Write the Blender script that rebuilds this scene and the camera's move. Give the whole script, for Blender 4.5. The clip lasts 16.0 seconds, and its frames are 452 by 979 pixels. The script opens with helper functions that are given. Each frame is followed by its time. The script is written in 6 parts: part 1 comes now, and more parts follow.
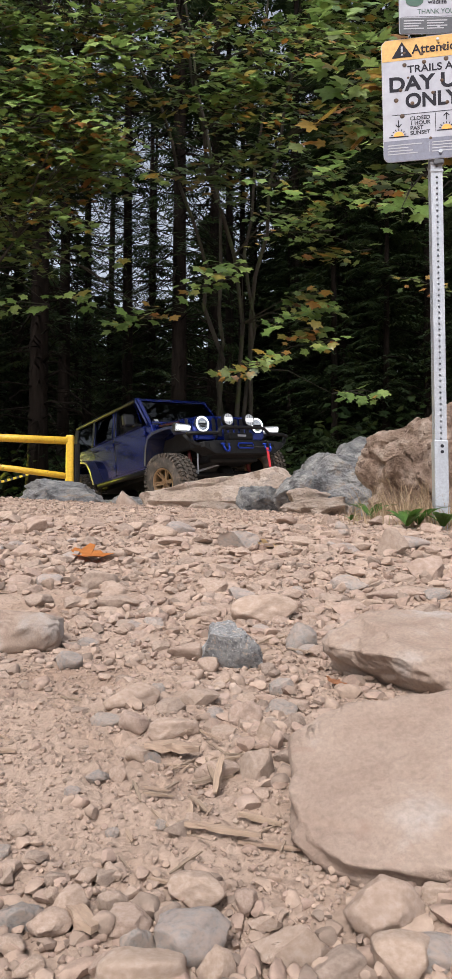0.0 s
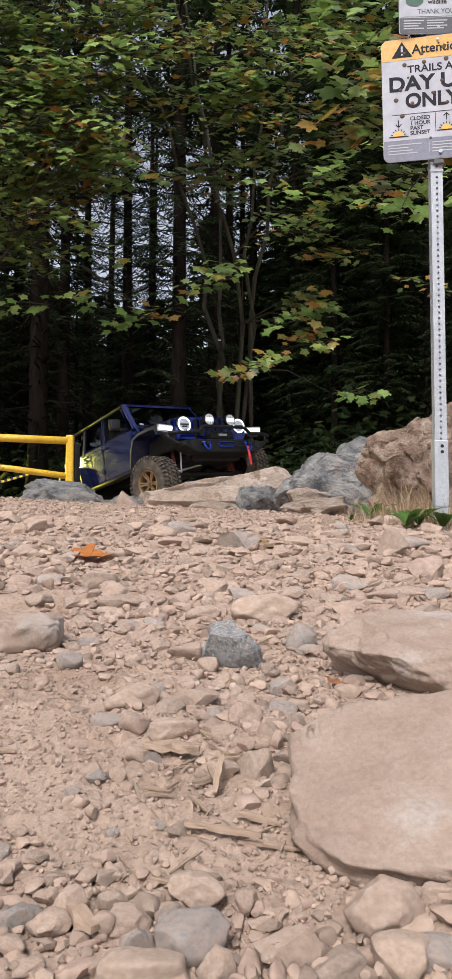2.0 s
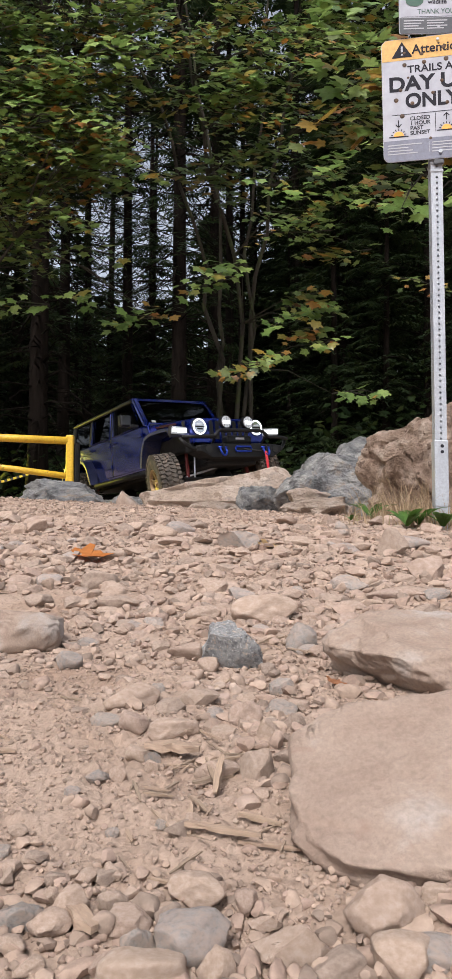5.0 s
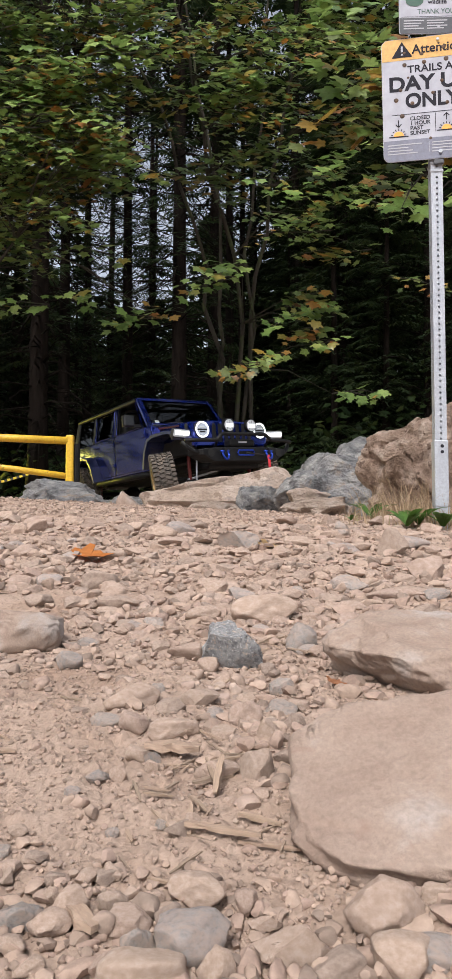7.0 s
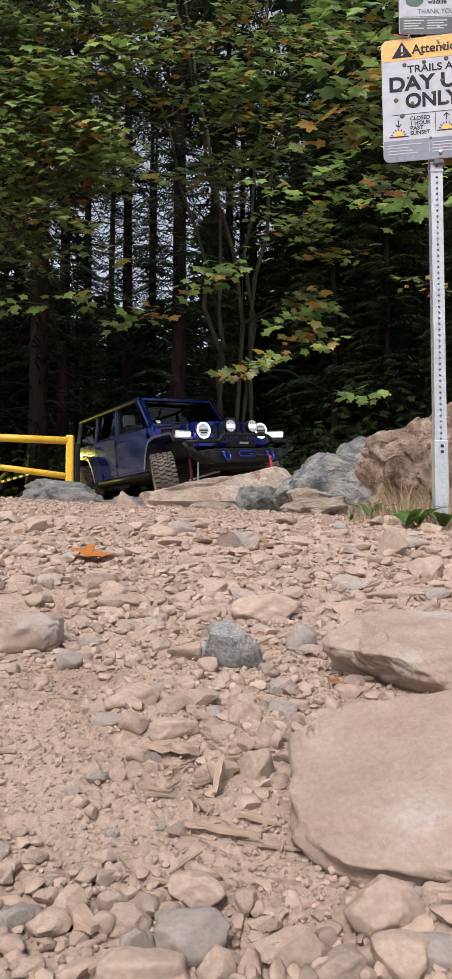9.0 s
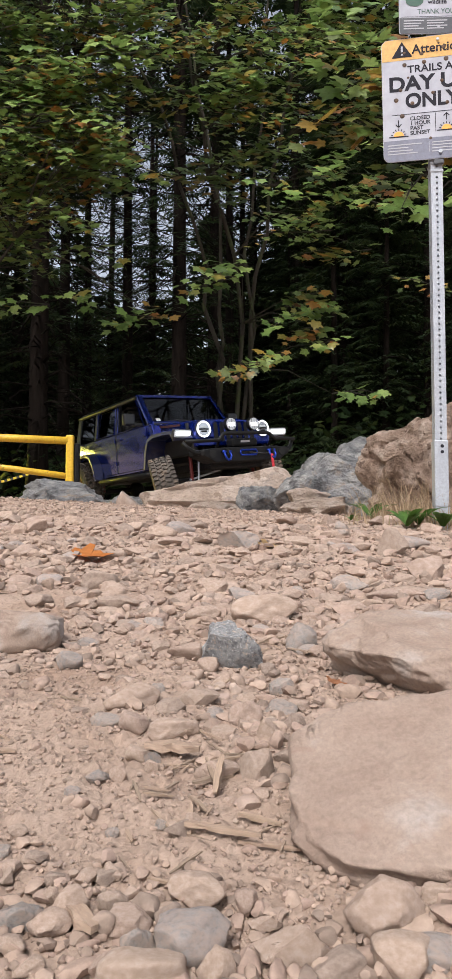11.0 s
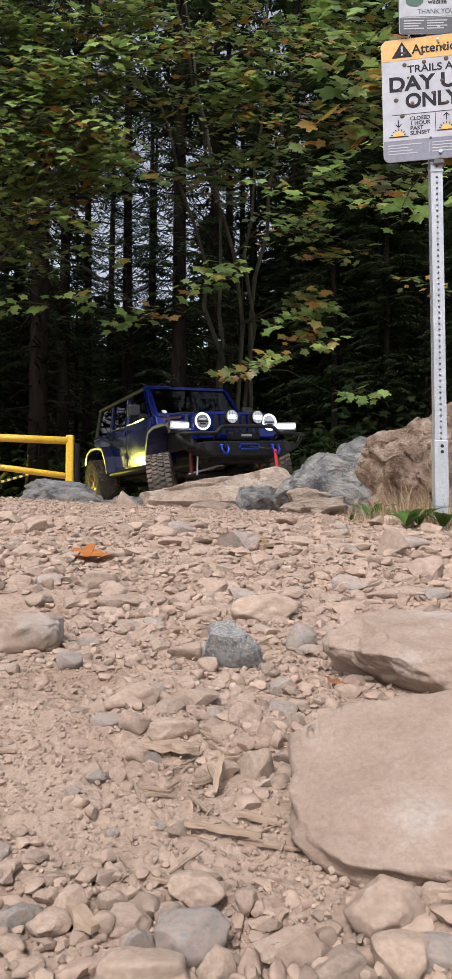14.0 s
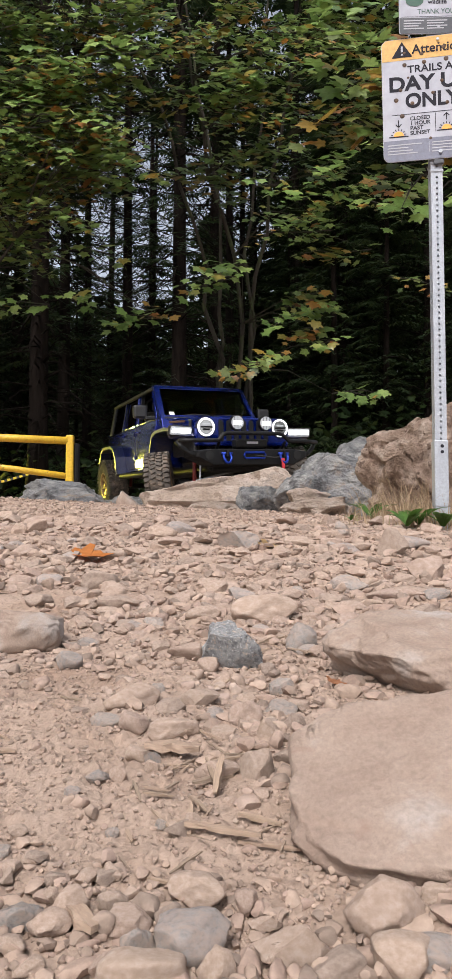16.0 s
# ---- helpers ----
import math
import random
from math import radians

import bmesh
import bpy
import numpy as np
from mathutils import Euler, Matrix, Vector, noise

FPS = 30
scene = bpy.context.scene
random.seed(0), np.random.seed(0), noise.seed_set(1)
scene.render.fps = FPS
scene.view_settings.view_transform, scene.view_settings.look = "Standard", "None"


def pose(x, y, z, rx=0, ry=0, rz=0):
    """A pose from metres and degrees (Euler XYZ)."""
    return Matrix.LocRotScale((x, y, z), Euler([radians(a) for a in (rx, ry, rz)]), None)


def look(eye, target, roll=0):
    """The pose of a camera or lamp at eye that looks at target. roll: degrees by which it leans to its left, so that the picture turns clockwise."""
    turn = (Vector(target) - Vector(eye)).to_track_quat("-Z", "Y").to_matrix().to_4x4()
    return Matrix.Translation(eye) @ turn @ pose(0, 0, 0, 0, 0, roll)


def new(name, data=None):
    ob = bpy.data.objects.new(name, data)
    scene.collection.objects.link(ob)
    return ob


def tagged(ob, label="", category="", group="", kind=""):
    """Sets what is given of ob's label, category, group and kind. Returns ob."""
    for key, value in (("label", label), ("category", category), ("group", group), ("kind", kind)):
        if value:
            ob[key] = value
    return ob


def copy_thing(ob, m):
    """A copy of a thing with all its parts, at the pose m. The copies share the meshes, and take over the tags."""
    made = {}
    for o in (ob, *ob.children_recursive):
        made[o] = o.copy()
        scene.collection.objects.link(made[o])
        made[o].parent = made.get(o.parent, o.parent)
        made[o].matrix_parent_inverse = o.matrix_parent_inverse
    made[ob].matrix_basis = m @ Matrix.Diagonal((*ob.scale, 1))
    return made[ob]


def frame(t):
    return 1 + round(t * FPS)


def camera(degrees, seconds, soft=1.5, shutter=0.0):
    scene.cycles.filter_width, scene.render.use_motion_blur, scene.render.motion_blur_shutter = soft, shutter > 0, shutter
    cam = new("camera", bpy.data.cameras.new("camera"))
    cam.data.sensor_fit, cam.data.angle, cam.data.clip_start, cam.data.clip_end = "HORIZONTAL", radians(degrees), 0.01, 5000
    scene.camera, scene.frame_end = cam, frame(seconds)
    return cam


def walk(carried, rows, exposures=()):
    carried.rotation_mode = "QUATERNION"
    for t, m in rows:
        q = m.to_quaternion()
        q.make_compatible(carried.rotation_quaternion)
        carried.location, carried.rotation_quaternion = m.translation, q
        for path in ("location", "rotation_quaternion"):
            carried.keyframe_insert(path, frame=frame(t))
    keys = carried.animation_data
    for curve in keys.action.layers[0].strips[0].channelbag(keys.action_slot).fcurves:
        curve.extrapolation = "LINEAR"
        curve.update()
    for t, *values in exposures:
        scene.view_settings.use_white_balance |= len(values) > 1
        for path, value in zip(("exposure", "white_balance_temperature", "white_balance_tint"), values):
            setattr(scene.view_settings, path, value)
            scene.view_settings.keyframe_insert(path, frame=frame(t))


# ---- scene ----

# ---------------------------------------------------------------- camera
cam = camera(36.43, 16.0)
STAND = pose(0.0, 0.0, 0.22, 93.0, 0.0, 0.0)
walk(cam, [(0.0, STAND), (16.0, STAND)], [(0.0, 0.60), (16.0, 0.60)])

# ---------------------------------------------------------------- light
world = bpy.data.worlds.new("overcast_sky")
scene.world = world
world.use_nodes = True
wn, wl = world.node_tree.nodes, world.node_tree.links
sky = wn.new("ShaderNodeTexSky")
sky.sky_type = "NISHITA"
sky.sun_disc = False
sky.sun_elevation, sky.sun_rotation = radians(52), radians(200)
sky.dust_density, sky.air_density = 4.0, 1.0
pale = wn.new("ShaderNodeHueSaturation")
pale.inputs["Saturation"].default_value = 0.42
wl.new(sky.outputs[0], pale.inputs["Color"])
wl.new(pale.outputs[0], wn["Background"].inputs[0])
wn["Background"].inputs[1].default_value = 0.145

sun_data = bpy.data.lights.new("sun", "SUN")
sun_data.energy, sun_data.angle, sun_data.color = 1.85, radians(15), (1.0, 0.96, 0.93)
sun = new("sun", sun_data)
sun.matrix_world = look((-3.0, -7.0, 12.0), (0.0, 0.0, 0.0))

# the pair of amber driving lamps of a vehicle waiting further back on the trail
for lamp_at, lamp_watts in (((-7.25, 15.4, 1.60), 420.0), ((-6.05, 16.0, 1.65), 370.0)):
    amber_data = bpy.data.lights.new("amber_driving_lamp", "SPOT")
    amber_data.energy, amber_data.color = lamp_watts, (1.0, 0.90, 0.10)
    amber_data.spot_size, amber_data.spot_blend, amber_data.shadow_soft_size = radians(34), 0.5, 0.10
    amber = new("amber_driving_lamp", amber_data)
    amber.matrix_world = look(lamp_at, (-1.6, 11.0, 1.0))


# ---------------------------------------------------------------- materials
def ramp(nt, fac, stops):
    r = nt.nodes.new("ShaderNodeValToRGB")
    els = r.color_ramp.elements
    while len(els) < len(stops):
        els.new(0.5)
    for e, (p, c) in zip(els, stops):
        e.position, e.color = p, (*c, 1.0)
    nt.links.new(fac, r.inputs[0])
    return r.outputs[0]


def noise_node(nt, coord, scale, detail=6.0, rough=0.6, distort=0.0):
    n = nt.nodes.new("ShaderNodeTexNoise")
    n.inputs["Scale"].default_value, n.inputs["Detail"].default_value = scale, detail
    n.inputs["Roughness"].default_value, n.inputs["Distortion"].default_value = rough, distort
    nt.links.new(coord, n.inputs["Vector"])
    return n.outputs["Fac"]


def mix(nt, fac, a, b, mode="MIX"):
    m = nt.nodes.new("ShaderNodeMix")
    m.data_type, m.blend_type = "RGBA", mode
    for sock, v in ((m.inputs[0], fac), (m.inputs[6], a), (m.inputs[7], b)):
        if isinstance(v, (int, float)):
            sock.default_value = v
        elif isinstance(v, tuple):
            sock.default_value = (*v, 1.0)
        else:
            nt.links.new(v, sock)
    return m.outputs[2]


def surface(name, stops, scale=6.0, rough=0.7, bump=0.3, fine=60.0, metal=0.0, spread=0.0, dirt=None, dirt_at=(0.5, 0.65),
            dirt_scale=3.0, random_by="object", coat=0.0, bump_size=0.004, stretch=(1, 1, 1), spots=None, spec=0.5):
    """A worn surface: a broad colour noise, a fine grain, relief, and a second colour in patches."""
    m = bpy.data.materials.new(name)
    m.use_nodes = True
    nt = m.node_tree
    b = nt.nodes["Principled BSDF"]
    tc = nt.nodes.new("ShaderNodeTexCoord")
    mp = nt.nodes.new("ShaderNodeMapping")
    mp.inputs["Scale"].default_value = stretch
    nt.links.new(tc.outputs["Object"], mp.inputs["Vector"])
    co = mp.outputs[0]
    big, small = noise_node(nt, co, scale), noise_node(nt, co, fine, 8.0, 0.65)
    col = ramp(nt, big, stops)
    col = mix(nt, 0.55, col, ramp(nt, small, [(0.3, (0.45, 0.45, 0.45)), (0.7, (1.0, 1.0, 1.0))]), "MULTIPLY")
    if spots:
        col = mix(nt, ramp(nt, noise_node(nt, co, fine * 0.35, 3.0), [(0.60, (0, 0, 0)), (0.66, (1, 1, 1))]), col, spots)
    if dirt:
        d = noise_node(nt, co, dirt_scale, 7.0, 0.7, 0.6)
        col = mix(nt, ramp(nt, d, [(dirt_at[0], (0, 0, 0)), (dirt_at[1], (1, 1, 1))]), col, dirt)
    if spread:
        if random_by == "object":
            src = nt.nodes.new("ShaderNodeObjectInfo").outputs["Random"]
        else:
            src = nt.nodes.new("ShaderNodeNewGeometry").outputs["Random Per Island"]
        col = mix(nt, 1.0, col, ramp(nt, src, [(0.0, (1 - spread,) * 3), (0.5, (1.0, 0.98, 0.95)), (1.0, (1 - spread * 0.4, 1 - spread * 0.5, 1 - spread * 0.5))]), "MULTIPLY")
    nt.links.new(col, b.inputs["Base Color"])
    nt.links.new(ramp(nt, small, [(0.2, (max(rough - 0.15, 0.02),) * 3), (0.8, (min(rough + 0.12, 1.0),) * 3)]), b.inputs["Roughness"])
    b.inputs["Metallic"].default_value = metal
    b.inputs["Coat Weight"].default_value = coat
    b.inputs["Coat Roughness"].default_value = 0.04
    b.inputs["Specular IOR Level"].default_value = spec
    if bump:
        bn = nt.nodes.new("ShaderNodeBump")
        bn.inputs["Strength"].default_value, bn.inputs["Distance"].default_value = bump, bump_size
        add = nt.nodes.new("ShaderNodeMath")
        add.operation = "ADD"
        nt.links.new(big, add.inputs[0])
        nt.links.new(small, add.inputs[1])
        nt.links.new(add.outputs[0], bn.inputs["Height"])
        nt.links.new(bn.outputs[0], b.inputs["Normal"])
    return m


def plain(name, colour, rough=0.5, metal=0.0, coat=0.0, emit=0.0, emit_colour=(1, 1, 1)):
    m = bpy.data.materials.new(name)
    m.use_nodes = True
    b = m.node_tree.nodes["Principled BSDF"]
    b.inputs["Base Color"].default_value = (*colour, 1.0)
    b.inputs["Roughness"].default_value, b.inputs["Metallic"].default_value = rough, metal
    b.inputs["Coat Weight"].default_value = coat
    if emit:
        b.inputs["Emission Color"].default_value, b.inputs["Emission Strength"].default_value = (*emit_colour, 1.0), emit
    return m


def leaf_surface(name, stops, gloss=0.45, spec=0.5):
    """Leaves: a colour from each leaf's own random number, gloss on top, light through the blade."""
    m = bpy.data.materials.new(name)
    m.use_nodes = True
    nt = m.node_tree
    b, out = nt.nodes["Principled BSDF"], nt.nodes["Material Output"]
    geo, tc = nt.nodes.new("ShaderNodeNewGeometry"), nt.nodes.new("ShaderNodeTexCoord")
    col = ramp(nt, geo.outputs["Random Per Island"], stops)
    col = mix(nt, 0.6, col, ramp(nt, noise_node(nt, tc.outputs["Object"], 30.0), [(0.3, (0.5, 0.5, 0.45)), (0.7, (1, 1, 1))]), "MULTIPLY")
    nt.links.new(col, b.inputs["Base Color"])
    b.inputs["Roughness"].default_value = gloss
    b.inputs["Specular IOR Level"].default_value = spec
    tr = nt.nodes.new("ShaderNodeBsdfTranslucent")
    nt.links.new(col, tr.inputs["Color"])
    ms = nt.nodes.new("ShaderNodeMixShader")
    ms.inputs[0].default_value = 0.38
    nt.links.new(b.outputs[0], ms.inputs[1])
    nt.links.new(tr.outputs[0], ms.inputs[2])
    nt.links.new(ms.outputs[0], out.inputs["Surface"])
    return m


DIRT = surface("dusty_trail_soil", [(0.3, (0.343, 0.246, 0.191)), (0.5, (0.438, 0.326, 0.260)), (0.72, (0.505, 0.392, 0.325))], 5.0, 0.95, 0.7, 160.0,
               dirt=(0.324, 0.217, 0.159), dirt_at=(0.52, 0.72), dirt_scale=2.2, bump_size=0.010, spec=0.2)
STONE = surface("dust_coated_stone", [(0.3, (0.381, 0.286, 0.229)), (0.55, (0.491, 0.381, 0.319)), (0.75, (0.541, 0.444, 0.387))], 9.0, 0.9, 0.5, 130.0,
                spread=0.30, dirt=(0.361, 0.265, 0.211), dirt_at=(0.55, 0.7), dirt_scale=14.0, spec=0.25)
GRAVEL = surface("mixed_gravel", [(0.3, (0.345, 0.255, 0.205)), (0.55, (0.460, 0.352, 0.290)), (0.75, (0.510, 0.420, 0.370))], 12.0, 0.92, 0.4, 150.0,
                 spread=0.42, random_by="island", spec=0.25)
GREY_STONE = surface("grey_stone", [(0.3, (0.225, 0.215, 0.215)), (0.5, (0.350, 0.338, 0.335)), (0.75, (0.450, 0.420, 0.395))], 11.0, 0.85, 0.6, 90.0,
                     spread=0.2, dirt=(0.43, 0.335, 0.285), dirt_at=(0.32, 0.70), dirt_scale=5.0, spec=0.25)
DARK_STONE = surface("dark_basalt_stone", [(0.35, (0.17, 0.172, 0.182)), (0.5, (0.31, 0.308, 0.316)), (0.7, (0.432, 0.420, 0.407))], 16.0, 0.8, 0.8, 70.0,
                     dirt=(0.528, 0.408, 0.314), dirt_at=(0.55, 0.68), dirt_scale=12.0, spots=(0.504, 0.504, 0.512))
SMOOTH_ROCK = surface("smooth_dusty_rock", [(0.34, (0.292, 0.214, 0.173)), (0.5, (0.350, 0.268, 0.220)), (0.64, (0.400, 0.345, 0.315))], 3.2, 0.85, 0.5, 70.0,
                      dirt=(0.258, 0.178, 0.144), dirt_at=(0.56, 0.75), dirt_scale=11.0, bump_size=0.004, spec=0.25, stretch=(1.0, 0.8, 0.42))
GREY_BOULDER = surface("blue_grey_boulder_rock", [(0.36, (0.11, 0.112, 0.122)), (0.5, (0.285, 0.287, 0.298)), (0.64, (0.43, 0.42, 0.41))], 5.0, 0.85, 1.0, 44.0,
                       dirt=(0.340, 0.260, 0.196), dirt_at=(0.56, 0.66), dirt_scale=2.6, bump_size=0.055)
BROWN_BOULDER = surface("brown_conglomerate_rock", [(0.36, (0.20, 0.135, 0.10)), (0.5, (0.38, 0.275, 0.215)), (0.64, (0.52, 0.415, 0.345))], 6.0, 0.95, 1.0, 42.0,
                        dirt=(0.40, 0.30, 0.24), dirt_at=(0.60, 0.7), dirt_scale=5.0, bump_size=0.06, spots=(0.16, 0.11, 0.085), spec=0.2)
TAN_BOULDER = surface("tan_scuffed_rock", [(0.34, (0.29, 0.22, 0.175)), (0.5, (0.39, 0.305, 0.25)), (0.66, (0.45, 0.375, 0.33))], 3.0, 0.9, 0.8, 26.0,
                      dirt=(0.17, 0.145, 0.135), dirt_at=(0.58, 0.70), dirt_scale=1.6, bump_size=0.05, stretch=(1.7, 0.95, 0.95), spots=(0.22, 0.16, 0.125))
YELLOW = surface("chipped_yellow_paint", [(0.3, (0.60, 0.36, 0.02)), (0.6, (0.74, 0.46, 0.03))], 5.0, 0.5, 0.3, 40.0,
                 dirt=(0.10, 0.06, 0.035), dirt_at=(0.61, 0.66), dirt_scale=7.0)
BLACK_STEEL = surface("black_painted_steel", [(0.3, (0.005, 0.005, 0.006)), (0.7, (0.012, 0.012, 0.013))], 12.0, 0.55, 0.15, 90.0, spec=0.25)
GALV = surface("galvanised_steel", [(0.3, (0.40, 0.43, 0.49)), (0.6, (0.48, 0.51, 0.57))], 14.0, 0.5, 0.2, 120.0, metal=0.25,
               dirt=(0.44, 0.40, 0.36), dirt_at=(0.68, 0.8), dirt_scale=5.0, bump_size=0.001)
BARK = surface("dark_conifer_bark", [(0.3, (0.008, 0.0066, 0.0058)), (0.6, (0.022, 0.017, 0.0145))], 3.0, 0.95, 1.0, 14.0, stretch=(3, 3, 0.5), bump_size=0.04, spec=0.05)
MAPLE_BARK = surface("grey_maple_bark", [(0.3, (0.026, 0.023, 0.02)), (0.6, (0.075, 0.068, 0.058))], 4.0, 0.95, 0.6, 20.0, stretch=(2, 2, 0.6), bump_size=0.02, spec=0.1,
                     dirt=(0.06, 0.075, 0.035), dirt_at=(0.5, 0.65))
NEEDLES = leaf_surface("fir_needles", [(0.0, (0.014, 0.026, 0.012)), (0.6, (0.026, 0.045, 0.018)), (1.0, (0.045, 0.06, 0.022))], 0.6, 0.15)
MAPLE_LEAF = leaf_surface("maple_leaves", [(0.0, (0.095, 0.17, 0.042)), (0.45, (0.19, 0.30, 0.08)), (0.80, (0.33, 0.44, 0.14)), (0.90, (0.28, 0.22, 0.045)),
                                           (0.965, (0.30, 0.16, 0.03)), (1.0, (0.32, 0.11, 0.03))], 0.32)
TURNING_LEAF = leaf_surface("turning_maple_leaves", [(0.0, (0.07, 0.12, 0.025)), (0.35, (0.13, 0.16, 0.035)), (0.6, (0.24, 0.20, 0.04)), (0.85, (0.34, 0.17, 0.03)), (1.0, (0.20, 0.08, 0.03))], 0.45)
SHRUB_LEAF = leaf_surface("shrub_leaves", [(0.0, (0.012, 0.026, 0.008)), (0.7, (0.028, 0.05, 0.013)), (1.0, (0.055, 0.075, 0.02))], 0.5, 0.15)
WEED_LEAF = leaf_surface("green_weed_leaves", [(0.0, (0.045, 0.11, 0.02)), (1.0, (0.11, 0.22, 0.04))], 0.4)
DRY_GRASS = leaf_surface("dry_grass", [(0.0, (0.42, 0.29, 0.19)), (0.8, (0.55, 0.42, 0.29)), (1.0, (0.30, 0.30, 0.12))], 0.7)


# ---------------------------------------------------------------- mesh helpers
def mesh(name, bm, material, smooth=False):
    me = bpy.data.meshes.new(name)
    bm.normal_update()
    bm.to_mesh(me)
    bm.free()
    me.materials.append(material)
    if smooth:
        me.polygons.foreach_set("use_smooth", [True] * len(me.polygons))
        if smooth is not True:
            me.set_sharp_from_angle(angle=radians(smooth))
    return me


def thing(name, bm, material, label, category, group="", kind="", smooth=False):
    return tagged(new(name, mesh(name, bm, material, smooth)), label, category, group, kind)


def part(name, bm, material, parent, label="", smooth=False):
    ob = new(name, mesh(name, bm, material, smooth))
    ob.parent = parent
    return tagged(ob, label)


def base(name, label, category, m=None, group="", kind=""):
    ob = tagged(new(name), label, category, group, kind)
    if m is not None:
        ob.matrix_basis = m
    return ob


def box(bm, size, at=(0, 0, 0), m=None, bevel=0.0):
    """A box of that size centred at a place, with its edges rounded."""
    tm = Matrix.Translation(at) @ (m if m is not None else Matrix()) @ Matrix.Diagonal((*size, 1))
    vs = bmesh.ops.create_cube(bm, size=1.0, matrix=tm)["verts"]
    if bevel:
        es = list({e for v in vs for e in v.link_edges})
        bmesh.ops.bevel(bm, geom=es, offset=bevel, segments=2, affect="EDGES", profile=0.5)
    return bm


def rod(bm, a, b, r0, r1=None, sides=10, caps=True):
    """A round bar from a to b."""
    a, b = Vector(a), Vector(b)
    d = b - a
    tm = Matrix.Translation((a + b) / 2) @ d.to_track_quat("Z", "Y").to_matrix().to_4x4()
    bmesh.ops.create_cone(bm, cap_ends=caps, segments=sides, radius1=r0, radius2=r0 if r1 is None else r1, depth=d.length, matrix=tm)
    return bm


def pipe(bm, pts, r, sides=10):
    """A bent pipe through points: one continuous skin; r may be a list."""
    pts = [Vector(p) for p in pts]
    rings = []
    for i, p in enumerate(pts):
        d = (pts[min(i + 1, len(pts) - 1)] - pts[max(i - 1, 0)]).normalized()
        side = d.cross(Vector((0.13, 0.31, 0.94))).normalized()
        up = side.cross(d)
        rr = r[i] if isinstance(r, (list, tuple)) else r
        rings.append([bm.verts.new(p + rr * (math.cos(t) * side + math.sin(t) * up)) for t in (2 * math.pi * k / sides for k in range(sides))])
    for u, v in zip(rings, rings[1:]):
        for k in range(sides):
            bm.faces.new((u[k], u[(k + 1) % sides], v[(k + 1) % sides], v[k]))
    bm.faces.new(rings[0][::-1])
    bm.faces.new(rings[-1])
    return bm


def prism(bm, outline, y0, y1, bevel=0.0):
    """An outline of (x, z) drawn out along y."""
    lo = [bm.verts.new((x, y0, z)) for x, z in outline]
    hi = [bm.verts.new((x, y1, z)) for x, z in outline]
    n = len(outline)
    fs = [bm.faces.new(lo), bm.faces.new(hi[::-1])]
    for k in range(n):
        fs.append(bm.faces.new((lo[k], hi[k], hi[(k + 1) % n], lo[(k + 1) % n])))
    bmesh.ops.recalc_face_normals(bm, faces=fs)
    if bevel:
        bmesh.ops.bevel(bm, geom=list({e for f in fs for e in f.edges}), offset=bevel, segments=2, affect="EDGES", profile=0.5)
    return bm


# ---------------------------------------------------------------- ground
PROFILE = [(-50, -0.6), (-3, -0.08), (0, -0.02), (0.36, -0.009), (0.53, 0.003), (0.7, 0.008), (0.88, 0.017), (1.25, 0.042), (1.6, 0.064), (2.1, 0.11), (2.8, 0.195),
           (3.5, 0.25), (5, 0.325), (7, 0.40), (8.5, 0.43), (12, 0.42), (16, 0.5), (30, 1.2), (80, 3.5), (400, 10)]
PY, PZ = [p[0] for p in PROFILE], [p[1] for p in PROFILE]


def ground_at(x, y):
    """Height of the trail, without its small relief."""
    z = float(np.interp(y, PY, PZ))
    k = min(max((y - 2.5) / 4.0, 0.0), 1.0) * min(max((16.0 - y) / 6.0, 0.0), 1.0)
    return z - 0.05 * k * max(min(x + 0.4, 3.0), -3.0)


def relief(x, y):
    """Small relief of the trail: broad waves, lumps, and crumbled clods in patches."""
    r = math.hypot(x, y)
    fade = 1.0 / (1.0 + (r / 6.0) ** 2)
    p = Vector((x, y, 0.0))
    z = 0.018 * fade * noise.noise(p * 2.1) + 0.010 * fade * noise.noise(p * 6.3 + Vector((3, 1, 4)))
    z += 0.007 * fade * noise.noise(p * 21.0) + 0.004 * abs(noise.noise(p * 47.0)) * fade
    if r < 3.2 and abs(x) < 0.45 * (y + 0.25):
        patch = min(max(0.55 + 1.3 * noise.noise(p * 4.0 + Vector((7, 2, 1))), 0.15), 1.0)
        big, small = noise.voronoi(p * 62.0)[0][0], noise.voronoi(p * 150.0)[0][0]
        z += patch * (0.0125 * max(0.5 - big, 0.0) + 0.0055 * max(0.5 - small, 0.0)) + 0.0016 * noise.noise(p * 230.0)
    return z


